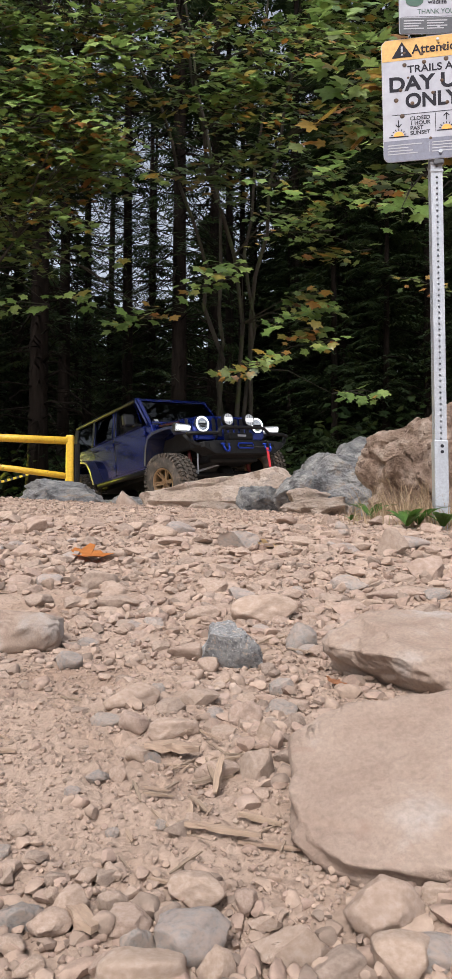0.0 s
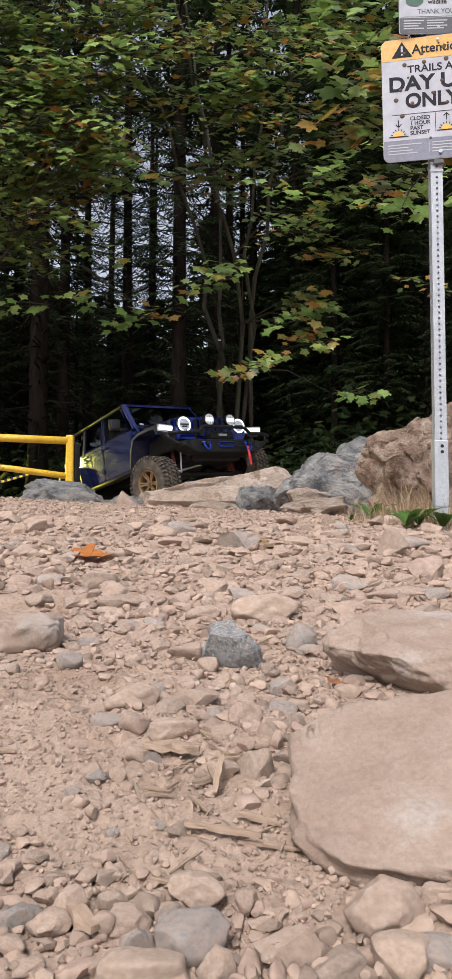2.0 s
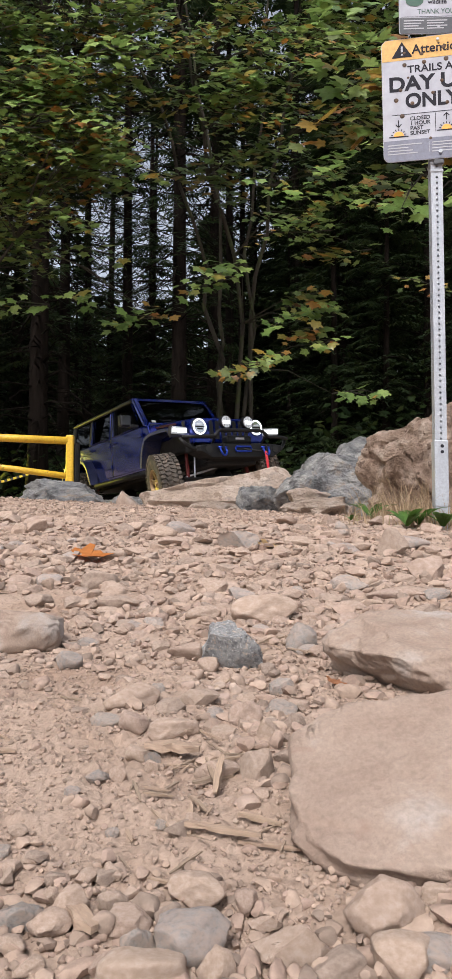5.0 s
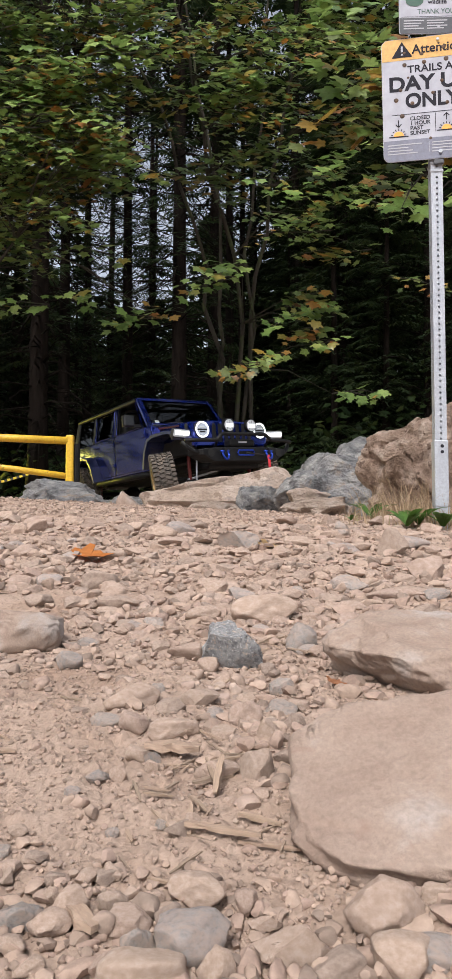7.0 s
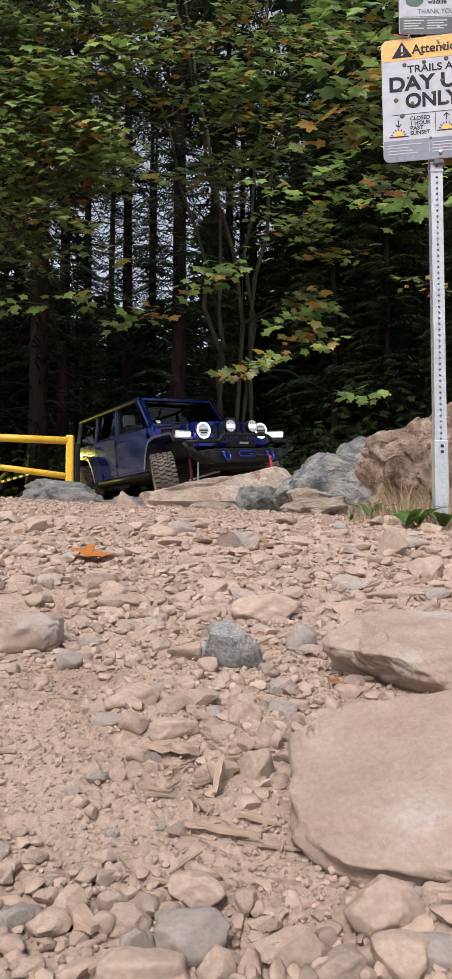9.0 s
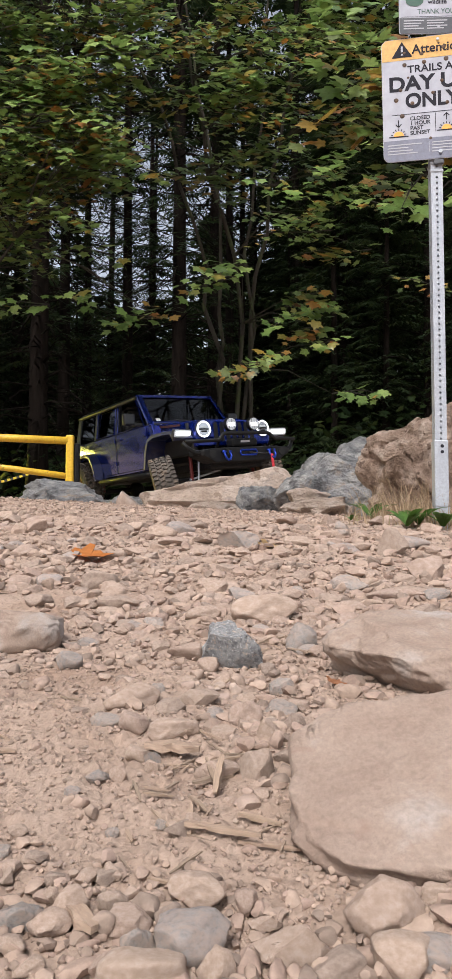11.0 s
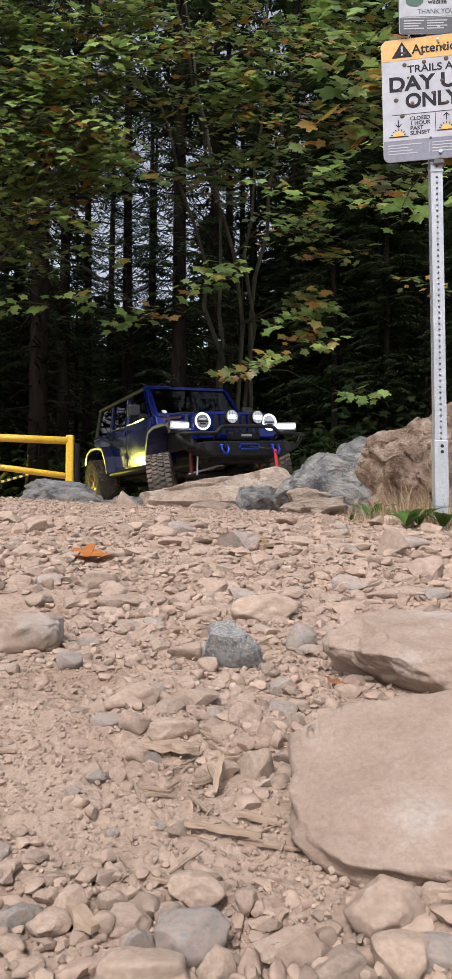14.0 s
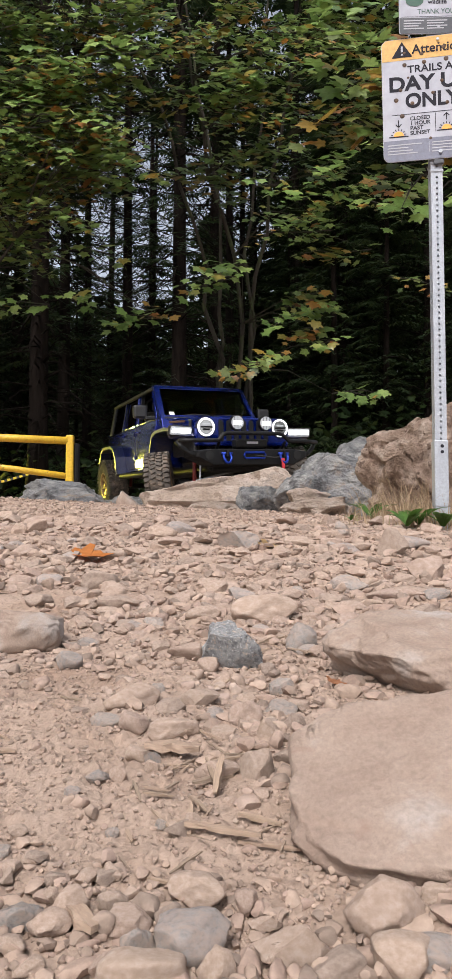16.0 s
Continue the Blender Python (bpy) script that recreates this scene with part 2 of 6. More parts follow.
def build_ground():
    cx, cy = 0.0, -0.25
    angles = list(np.linspace(-23, 23, 420)) + list(np.linspace(26, 334, 70))
    radii = [0.12] + list(np.geomspace(0.5, 3.2, 560)) + list(np.geomspace(3.25, 14.0, 110)) + list(np.geomspace(15.0, 900.0, 40))
    verts, faces = [(cx, cy, ground_at(cx, cy))], []
    n = len(angles)
    for r in radii:
        for a in angles:
            x, y = cx + r * math.sin(radians(a)), cy + r * math.cos(radians(a))
            verts.append((x, y, ground_at(x, y) + relief(x, y)))
    for k in range(n):
        faces.append((0, 1 + (k + 1) % n, 1 + k))
    for i in range(len(radii) - 1):
        o = 1 + i * n
        for k in range(n):
            k2 = (k + 1) % n
            faces.append((o + k, o + k2, o + n + k2, o + n + k))
    me = bpy.data.meshes.new("ground")
    me.from_pydata(verts, [], faces)
    me.materials.append(DIRT)
    me.polygons.foreach_set("use_smooth", [True] * len(faces))
    tagged(new("ground", me), "dusty tan dirt trail with gravel and wood chips", "ground", kind="structure")


build_ground()


# ---------------------------------------------------------------- stones
def rock_bm(seed, level=3, cuts=7, rough=0.10, size=1.0, fine=0.03, boxy=1.0, planes=(), deep=0.25):
    """A stone of unit size: a ball (or a blunt block) cut flat on some sides, with lumps and grain."""
    rnd = random.Random(seed)
    bm = bmesh.new()
    bmesh.ops.create_icosphere(bm, subdivisions=level, radius=0.5)
    planes = [(Vector(d).normalized(), h) for d, h in planes]
    for _ in range(cuts):
        d = Vector((rnd.gauss(0, 1), rnd.gauss(0, 1), rnd.gauss(0, 1))).normalized()
        planes.append((d, rnd.uniform(deep, 0.43)))
    off = Vector((rnd.uniform(-50, 50), rnd.uniform(-50, 50), rnd.uniform(-50, 50)))
    for v in bm.verts:
        p = v.co.copy()
        if boxy < 1.0:
            p = Vector([math.copysign(abs(2 * c) ** boxy / 2, c) for c in p])
        for d, h in planes:
            o = p.dot(d) - h
            if o > 0:
                p -= d * o * 0.97
        q = p.normalized()
        p += q * (rough * noise.noise(q * 2.2 + off) + fine * noise.noise(q * 7.0 + off) + fine * 0.5 * noise.noise(q * 17.0 + off))
        v.co = p * size
    return bm


def ridged_rock_bm(seed, level=5, cuts=12, rough=0.13, fine=0.05, boxy=1.0, planes=()):
    """A large boulder with steps, cracks and broken faces."""
    bm = rock_bm(seed, level, cuts, rough, 1.0, 0.02, boxy, planes, 0.3)
    off = Vector((seed * 3.1, seed * 1.7, seed * 0.9))
    for v in bm.verts:
        q = v.co
        n1 = noise.noise(q * 5.0 + off)
        crack = 1.0 - abs(noise.noise(q * 3.2 - off))
        v.co = q * (1.0 + fine * n1 + fine * 0.6 * noise.noise(q * 13.0 + off) - 0.10 * max(crack - 0.9, 0.0) * 6 * fine / 0.05
                    + fine * 0.35 * noise.noise(q * 31.0) )
    return bm


STONE_FORMS = {
    ("round", False): [mesh("stone", rock_bm(k, 4, 9 + k % 4, 0.05, fine=0.014, boxy=(1.0, 0.85, 0.7)[k % 3], deep=0.30), STONE, True) for k in range(9)],
    ("sharp", False): [mesh("stone", rock_bm(20 + k, 4, 12 + k % 5, 0.03, fine=0.022, boxy=(0.8, 0.6)[k % 2], deep=0.24), STONE, 38) for k in range(9)],
    ("round", True): [mesh("grey_stone", rock_bm(40 + k, 4, 9, 0.05, fine=0.014, boxy=0.8, deep=0.30), GREY_STONE, True) for k in range(9)],
    ("sharp", True): [mesh("grey_stone", rock_bm(60 + k, 4, 12, 0.03, fine=0.022, boxy=0.65, deep=0.24), GREY_STONE, 38) for k in range(9)]}


def stone(x, y, w, d, h, turn=0.0, kind=0, form="round", sink=0.26, grey=False, tilt=0.0):
    """One loose stone, w by d by h metres, bedded in the soil."""
    ob = new("stone", STONE_FORMS[form, grey][kind % 9])
    ob.matrix_basis = pose(x, y, ground_at(x, y) + relief(x, y) * 0.7 + h * (0.5 - sink), tilt, tilt * 0.5, turn) @ Matrix.Diagonal((w, d, h, 1))
    look_of = ("grey dust-streaked" if grey else "dusty tan") + (" rounded" if form == "round" else " broken angular")
    return tagged(ob, look_of + " stone bedded in the trail", "stone", "loose stones on the trail")


def boulder(x, y, z, w, d, h, seed, material, label, turn=0.0, level=5, cuts=12, rough=0.13, fine=0.05, tilt=0.0, smooth=34, name="boulder", boxy=1.0, planes=()):
    ob = thing(name, ridged_rock_bm(seed, level, cuts, rough, fine, boxy, planes), material, label, "boulder", smooth=smooth)
    ob.matrix_basis = pose(x, y, z, tilt, 0, turn) @ Matrix.Diagonal((w, d, h, 1))
    return ob


# ---------------------------------------------------------------- boulders beside the trail
boulder(1.62, 4.95, 0.56, 1.22, 0.95, 1.10, 3, BROWN_BOULDER, "brown pitted conglomerate boulder behind the sign post", 15, 6, 9, 0.08, 0.078, boxy=0.72, planes=(((-0.7, -0.2, 0.7), 0.44), ((-0.3, -0.9, 0.2), 0.42)))
boulder(1.00, 6.5, 0.56, 1.08, 0.8, 0.92, 8, GREY_BOULDER, "large blue-grey angular boulder with dusty face", -8, 6, 6, 0.06, 0.065, 8, boxy=0.7, planes=(((-0.62, -0.15, 0.77), 0.30), ((0.1, -0.5, 0.86), 0.42), ((-0.2, -0.9, 0.3), 0.38)))
boulder(1.40, 7.1, 0.80, 0.8, 0.6, 0.62, 17, GREY_BOULDER, "grey boulder wedged behind the larger ones", 30, 4, 11, 0.1)
boulder(-0.07, 8.1, 0.48, 1.98, 0.95, 0.96, 21, TAN_BOULDER, "wide tan rock scuffed by tyres, with dark streaks", -6, 5, 9, 0.06, 0.06, -4, boxy=0.75, planes=(((-0.351, -0.05, 0.936), 0.27), ((0.9, 0.0, 0.42), 0.49), ((-0.1, -0.9, 0.4), 0.40)))
boulder(0.36, 7.2, 0.45, 0.48, 0.42, 0.46, 31, GREY_BOULDER, "angular grey and tan rock on the trail edge", 20, 5, 11, 0.06, 0.05, boxy=0.7)
boulder(0.83, 5.9, 0.345, 0.70, 0.36, 0.24, 37, TAN_BOULDER, "long low brown rock on the trail edge", 6, 5, 9, 0.09, 0.06, boxy=0.85)
boulder(0.80, 6.3, 0.44, 0.62, 0.4, 0.28, 43, TAN_BOULDER, "flat tan rock behind the low brown one", -4, 4, 10, 0.08)
boulder(-0.12, 7.35, 0.38, 0.62, 0.36, 0.20, 47, TAN_BOULDER, "low tan rock half buried in gravel", 5, 4, 10, 0.08)
boulder(-1.87, 8.0, 0.53, 1.06, 0.62, 0.50, 53, GREY_BOULDER, "rounded grey rock beside the yellow gate", 6, 5, 12, 0.07, 0.06, boxy=0.8)
boulder(-2.25, 8.1, 0.50, 0.45, 0.35, 0.16, 59, GREY_BOULDER, "low grey rock beside the gate", 0, 4, 9, 0.07)
boulder(-1.03, 7.2, 0.43, 0.30, 0.26, 0.36, 61, SMOOTH_ROCK, "wedge-shaped pale tan rock", 0, 4, 5, 0.04, 0.03, boxy=0.8, planes=(((0.6, 0.0, 0.8), 0.22), ((-0.9, 0, 0.45), 0.36)))
boulder(-1.42, 10.0, 0.52, 0.62, 0.42, 0.30, 67, GREY_BOULDER, "dark rock under the vehicle", 0, 3, 9, 0.06)
boulder(-1.85, 10.6, 0.52, 0.5, 0.42, 0.26, 71, GREY_BOULDER, "dark rock under the vehicle", 40, 3, 9, 0.06)


# ---------------------------------------------------------------- yellow gate
def build_gate():
    gate = base("pipe_gate", "yellow painted steel pipe gate with chipped paint", "gate")
    part("top_bar", pipe(bmesh.new(), [(-6.2, 9.05, 1.425), (-4.5, 9.03, 1.405), (-2.97, 9.0, 1.375), (-2.07, 9.0, 1.335)], 0.052, 14), YELLOW, gate, smooth=True)
    part("lower_bar", pipe(bmesh.new(), [(-6.2, 9.05, 1.36), (-4.5, 9.03, 1.18), (-2.97, 9.0, 0.985), (-2.07, 9.0, 0.865)], 0.042, 14), YELLOW, gate, smooth=True)
    part("upright", box(bmesh.new(), (0.10, 0.09, 1.02), (-2.052, 9.0, 0.90), bevel=0.02), YELLOW, gate)
    part("hinge_post", rod(bmesh.new(), (-6.2, 9.05, 0.40), (-6.2, 9.05, 1.55), 0.08, sides=16), YELLOW, gate)
    part("latch_post", pipe(bmesh.new(), [(-1.985, 9.06, 0.40), (-1.985, 9.06, 0.9), (-1.985, 9.06, 1.30)], 0.052, 14), BLACK_STEEL, gate, "rusty black latch post")


build_gate()


def build_rope():
    rope = base("barrier_tape", "yellow and black barrier tape sagging behind the gate", "tape")
    pts = [Vector((-4.6, 10.2, 0.66)), Vector((-3.3, 10.2, 0.88)), Vector((-2.85, 10.2, 1.01)), Vector((-2.6, 10.2, 1.0)), Vector((-2.35, 10.2, 0.93))]
    black, k = plain("black_tape", (0.02, 0.02, 0.02), 0.5), 0
    amber_tape = plain("yellow_tape", (0.6, 0.45, 0.03), 0.5)
    for a, b in zip(pts, pts[1:]):
        n = max(2, int((b - a).length / 0.045))
        for i in range(n):
            p, q = a.lerp(b, i / n), a.lerp(b, (i + 1) / n)
            part("stripe", box(bmesh.new(), ((q - p).length, 0.006, 0.035), (p + q) / 2, Matrix.Rotation(-math.atan2(q.z - p.z, q.x - p.x), 4, "Y"), 0.001), black if k % 2 else amber_tape, rope)
            k += 1


build_rope()


# ---------------------------------------------------------------- sign post
SIGN_WHITE = surface("weathered_white_sign", [(0.3, (0.38, 0.39, 0.46)), (0.7, (0.43, 0.44, 0.51))], 3.0, 0.5, 0.05, 9.0)
SIGN_GREY = surface("grey_sign_band", [(0.3, (0.15, 0.16, 0.22)), (0.7, (0.20, 0.21, 0.28))], 6.0, 0.5, 0.1, 60.0)
SIGN_DARK = surface("dark_grey_sign_band", [(0.3, (0.06, 0.065, 0.08)), (0.7, (0.09, 0.095, 0.11))], 6.0, 0.5, 0.1, 60.0)
SIGN_YELLOW = surface("amber_sign_band", [(0.3, (0.60, 0.34, 0.08)), (0.7, (0.68, 0.40, 0.11))], 6.0, 0.5, 0.1, 60.0)
INK = plain("dark_sign_ink", (0.010, 0.010, 0.018), 0.9)
PALE_INK = plain("pale_sign_ink", (0.38, 0.38, 0.42), 0.6)
SUN_INK = plain("orange_sign_ink", (0.80, 0.36, 0.06), 0.5)
GREEN_INK = plain("green_sign_ink", (0.03, 0.085, 0.06), 0.5)
RUST = surface("rusty_dent", [(0.3, (0.05, 0.035, 0.03)), (0.7, (0.16, 0.09, 0.05))], 40.0, 0.8, 0.2, 200.0)


def drilled_face(bm, m, w, z0, z1, step, r):
    """One side of a square tube, pierced by a row of round holes."""
    n = int(round((z1 - z0) / step))
    hw = w / 2
    for i in range(n):
        zc = z0 + (i + 0.5) * step
        ring = [(r * math.cos(2 * math.pi * (k + 0.5) / 12), r * math.sin(2 * math.pi * (k + 0.5) / 12)) for k in range(12)]
        outer = []
        for cx, cz in ring:
            s = min(hw / max(abs(cx), 1e-9), step / 2 / max(abs(cz), 1e-9))
            outer.append((cx * s, cz * s))
        a = [bm.verts.new(m @ Vector((x, 0, zc + z))) for x, z in ring]
        b = [bm.verts.new(m @ Vector((x, 0, zc + z))) for x, z in outer]
        c = [bm.verts.new(m @ Vector((x, 0.003, zc + z))) for x, z in ring]
        for k in range(12):
            k2 = (k + 1) % 12
            bm.faces.new((a[k], b[k], b[k2], a[k2]))
            bm.faces.new((c[k], a[k], a[k2], c[k2]))
        corners = [bm.verts.new(m @ Vector((sx * hw, 0, zc + sz * step / 2))) for sx, sz in ((1, 1), (-1, 1), (-1, -1), (1, -1))]
        for q, (sx, sz) in zip(corners, ((1, 1), (-1, 1), (-1, -1), (1, -1))):
            near = sorted(range(12), key=lambda k: (outer[k][0] - sx * hw) ** 2 + (outer[k][1] - sz * step / 2) ** 2)[:2]
            bm.faces.new((q, b[near[0]], b[near[1]]))


def square_tube(w, z0, z1, step=0.0254, r=0.0052, holes_to=None):
    bm = bmesh.new()
    for k in range(4):
        drilled_face(bm, Matrix.Rotation(k * math.pi / 2, 4, "Z") @ Matrix.Translation((0, -w / 2, 0)), w, z0, z1, step, r)
    bmesh.ops.recalc_face_normals(bm, faces=bm.faces)
    return bm


def rounded_plate(w, h, t, r, z=0.0, x=0.0):
    bm = bmesh.new()
    pts = []
    for cx, cz, a0 in ((w / 2 - r, h / 2 - r, 0), (-w / 2 + r, h / 2 - r, 90), (-w / 2 + r, -h / 2 + r, 180), (w / 2 - r, -h / 2 + r, 270)):
        for k in range(6):
            a = radians(a0 + 18 * k)
            pts.append((x + cx + r * math.cos(a), z + cz + r * math.sin(a)))
    return prism(bm, pts, -t, 0)


def lettering(text, size, at, material, parent, width=None, name="lettering"):
    """Raised flat lettering facing -y, its lower left corner at a place."""
    cu = bpy.data.curves.new(name, "FONT")
    cu.body, cu.size, cu.extrude, cu.offset = text, size, 0.0004, (0.034 if size > 0.08 else 0.018) * size if material is INK else 0.0
    tmp = new("tmp", cu)
    bpy.context.view_layer.update()
    me = bpy.data.meshes.new_from_object(tmp.evaluated_get(bpy.context.evaluated_depsgraph_get()))
    bpy.data.objects.remove(tmp)
    xs = [v.co.x for v in me.vertices]
    sx = (width / (max(xs) - min(xs))) if width else 1.0
    me.transform(Matrix.Translation(at) @ Matrix.Rotation(math.pi / 2, 4, "X") @ Matrix.Diagonal((sx, 1, 1, 1)))
    me.materials.clear()
    me.materials.append(material)
    ob = new(name, me)
    ob.parent = parent
    return ob


def sunrise(sign, x, z, arrow_up):
    bm = bmesh.new()
    arc = [(x + 0.022 * math.cos(radians(a)), z + 0.022 * math.sin(radians(a))) for a in range(0, 181, 15)]
    part("sun_symbol", prism(bm, arc, -0.0055, -0.004), SUN_INK, sign)
    bm = bmesh.new()
    for a in range(15, 180, 25):
        d = Vector((math.cos(radians(a)), 0, math.sin(radians(a))))
        rod(bm, Vector((x, -0.005, z)) + d * 0.025, Vector((x, -0.005, z)) + d * 0.034, 0.0016, sides=5)
    box(bm, (0.085, 0.0015, 0.004), (x, -0.005, z - 0.003))
    zz = z + 0.058
    box(bm, (0.004, 0.0015, 0.03), (x, -0.005, zz))
    s = 1 if arrow_up else -1
    for q in (-1, 1):
        rod(bm, (x, -0.005, zz + s * 0.016), (x + q * 0.012, -0.005, zz + s * 0.004), 0.0019, sides=5)
    part("sun_rays_and_arrow", bm, INK, sign)


def build_sign():
    m = pose(0.938, 3.0, 0.0, 0, 0, -3)
    post = base("sign_post", "perforated galvanised square steel sign post in a sleeve", "post", m)
    part("tube", square_tube(0.0508, 0.33, 0.33 + 95 * 0.0254), GALV, post)
    sl = part("sleeve", square_tube(0.0600, 0.20, 0.20 + 4 * 0.0254, r=0.001), GALV, post, "thicker steel ground sleeve")
    bm = bmesh.new()
    box(bm, (0.0600, 0.0600, 0.290), (0, 0, 0.446), bevel=0.004)
    sl2 = part("sleeve_wall", bm, GALV, post)
    bm = bmesh.new()
    for z in (0.565, 0.540):
        rod(bm, (0.003, -0.0312, z), (0.003, -0.0296, z), 0.0075, sides=14)
    part("sleeve_hole", bm, INK, post, "dark bolt holes of the sleeve")
    for z in (1.795, 1.83):
        part("clamp", box(bmesh.new(), (0.058, 0.058, 0.012), (0, 0, z), bevel=0.003), GALV, post)
    # large notice
    s = base("trail_notice_sign", "white trail notice sign with amber header, dented and shot at", "sign", pose(0.951, 2.958, 2.124, 0, -0.6, -9.0))
    W, H = 0.50, 0.565
    part("plate", rounded_plate(W, H, 0.004, 0.03), SIGN_WHITE, s)
    part("header_band", header_band(W - 0.004, 0.098, H / 2 - 0.051), SIGN_YELLOW, s, "amber header band").location.y = -0.0042
    part("footer_band", header_band(W - 0.004, 0.095, -H / 2 + 0.0495, True), SIGN_GREY, s, "grey footer band").location.y = -0.0042
    bm = bmesh.new()
    tri = [(-0.205, 0.195), (-0.115, 0.195), (-0.160, 0.268)]
    prism(bm, tri, -0.0062, -0.005)
    part("warning_triangle", bm, INK, s)
    bm = bmesh.new()
    box(bm, (0.008, 0.001, 0.026), (-0.160, -0.0068, 0.233))
    box(bm, (0.008, 0.001, 0.007), (-0.160, -0.0068, 0.208))
    part("exclamation_mark", bm, SIGN_WHITE, s)
    y = -0.0048
    lettering("Attention", 0.058, (-0.116, y - 0.0012, 0.208), INK, s, 0.22)
    lettering("TRAILS ARE", 0.047, (-0.138, y, 0.122), INK, s, 0.25)
    lettering("DAY USE", 0.092, (-0.222, y, 0.042), INK, s, 0.385)
    lettering("ONLY", 0.090, (-0.150, y, -0.038), INK, s, 0.235)
    bm = bmesh.new()
    box(bm, (0.42, 0.001, 0.002), (0.0, y, -0.068))
    box(bm, (0.002, 0.001, 0.085), (-0.022, y, -0.115))
    part("rule", bm, INK, s)
    for k, t in enumerate(("CLOSED", "1 HOUR", "PAST", "SUNSET")):
        lettering(t, 0.0245, (-0.132, y, -0.098 - 0.0222 * k), INK, s, (0.086, 0.084, 0.056, 0.086)[k])
        lettering(("CLOSED", "1 HOUR", "BEFORE", "SUNRISE")[k], 0.0245, (0.075, y, -0.098 - 0.0222 * k), INK, s)
    sunrise(s, -0.182, -0.166, False)
    sunrise(s, 0.025, -0.152, True)
    for col, x0 in ((0, -0.232), (1, -0.04)):
        for k in range(4):
            part("small_print", box(bmesh.new(), (0.15 - 0.02 * ((k * 3 + col) % 4), 0.0006, 0.0045), (x0 + 0.075 - 0.01 * ((k * 3 + col) % 4), y - 0.0008, -0.207 - 0.0135 * k)), PALE_INK, s)
    part("divider", box(bmesh.new(), (0.0016, 0.0006, 0.05), (-0.052, y - 0.0008, -0.225)), PALE_INK, s)
    rnd = random.Random(5)
    holes = [(-0.150, 0.215), (-0.150, 0.160), (-0.065, 0.165), (0.02, 0.225), (-0.075, 0.205), (0.03, 0.17), (-0.135, 0.10), (0.01, 0.072), (-0.19, 0.0), (-0.12, -0.02),
             (-0.165, -0.075), (0.07, 0.19), (-0.03, 0.02), (-0.045, -0.187), (-0.17, 0.045), (0.03, -0.03), (0.0, 0.245), (0.09, 0.10)]
    for x, z in holes:
        r = rnd.uniform(0.004, 0.0085)
        bm = bmesh.new()
        rod(bm, (x, -0.0075, z), (x, -0.0050, z), r * 0.6, r * 1.3, sides=11)
        part("shot_dent", bm, RUST, s)
    part("bolt", rod(bmesh.new(), (-0.005, -0.012, -0.253), (-0.005, 0.004, -0.253), 0.009, sides=6), GALV, s)
    part("bolt", rod(bmesh.new(), (-0.005, -0.012, 0.262), (-0.005, 0.004, 0.262), 0.006, sides=6), GALV, s)
    part("bracket", box(bmesh.new(), (0.045, 0.012, 0.07), (-0.012, 0.004, -0.27), bevel=0.004), SIGN_DARK, s)
    # upper notice
    u = base("wildlife_notice_sign", "white wildlife notice sign with dark footer", "sign", pose(0.955, 2.960, 2.615, 0, 0, -2.0))
    part("plate", rounded_plate(0.36, 0.40, 0.004, 0.012), SIGN_WHITE, u)
    part("footer_band", header_band(0.356, 0.072, -0.162, True, 0.010), SIGN_DARK, u, "dark grey footer band").location.y = -0.0042
    lettering("wildlife", 0.030, (-0.052, -0.0048, -0.062), INK, u, 0.085)
    lettering("THANK YOU!", 0.033, (-0.098, -0.0048, -0.108), GREEN_INK, u, 0.17)
    part("rule", box(bmesh.new(), (0.34, 0.0006, 0.0012), (0, -0.0046, -0.121)), INK, u)
    bm = bmesh.new()
    ring = [(-0.11 + 0.04 * math.cos(a), -0.045 + 0.028 * math.sin(a)) for a in (2 * math.pi * k / 24 for k in range(24))]
    prism(bm, ring, -0.0056, -0.0045)
    part("emblem", bm, GREEN_INK, u)
    for k in range(4):
        part("small_print", box(bmesh.new(), (0.09 - 0.012 * (k % 3), 0.0006, 0.005), (-0.115 - 0.006 * (k % 3), -0.0056, -0.140 - 0.012 * k)), PALE_INK, u)
        part("small_print", box(bmesh.new(), (0.09 - 0.015 * (k % 2), 0.0006, 0.005), (-0.012 - 0.007 * (k % 2), -0.0056, -0.140 - 0.012 * k)), PALE_INK, u)
    part("badge", rod(bmesh.new(), (0.105, -0.0058, -0.162), (0.105, -0.0045, -0.162), 0.022, sides=20), PALE_INK, u)
    part("shot_dent", rod(bmesh.new(), (-0.005, -0.007, -0.172), (-0.005, -0.0045, -0.172), 0.005, 0.008, sides=9), SIGN_WHITE, u)


def header_band(w, h, z, foot=False, r=0.028):
    """A printed band with two rounded corners, at the top or the foot of a plate."""
    pts = []
    s = -1 if foot else 1
    for cx, a0 in ((w / 2 - r, 0), (-w / 2 + r, 90)):
        for k in range(6):
            a = radians(a0 + 18 * k)
            pts.append((cx + r * math.cos(a), z + s * (h / 2 - r + r * math.sin(a))))
    pts += [(-w / 2, z - s * h / 2), (w / 2, z - s * h / 2)]
    return prism(bmesh.new(), pts, -0.0008, 0)


build_sign()


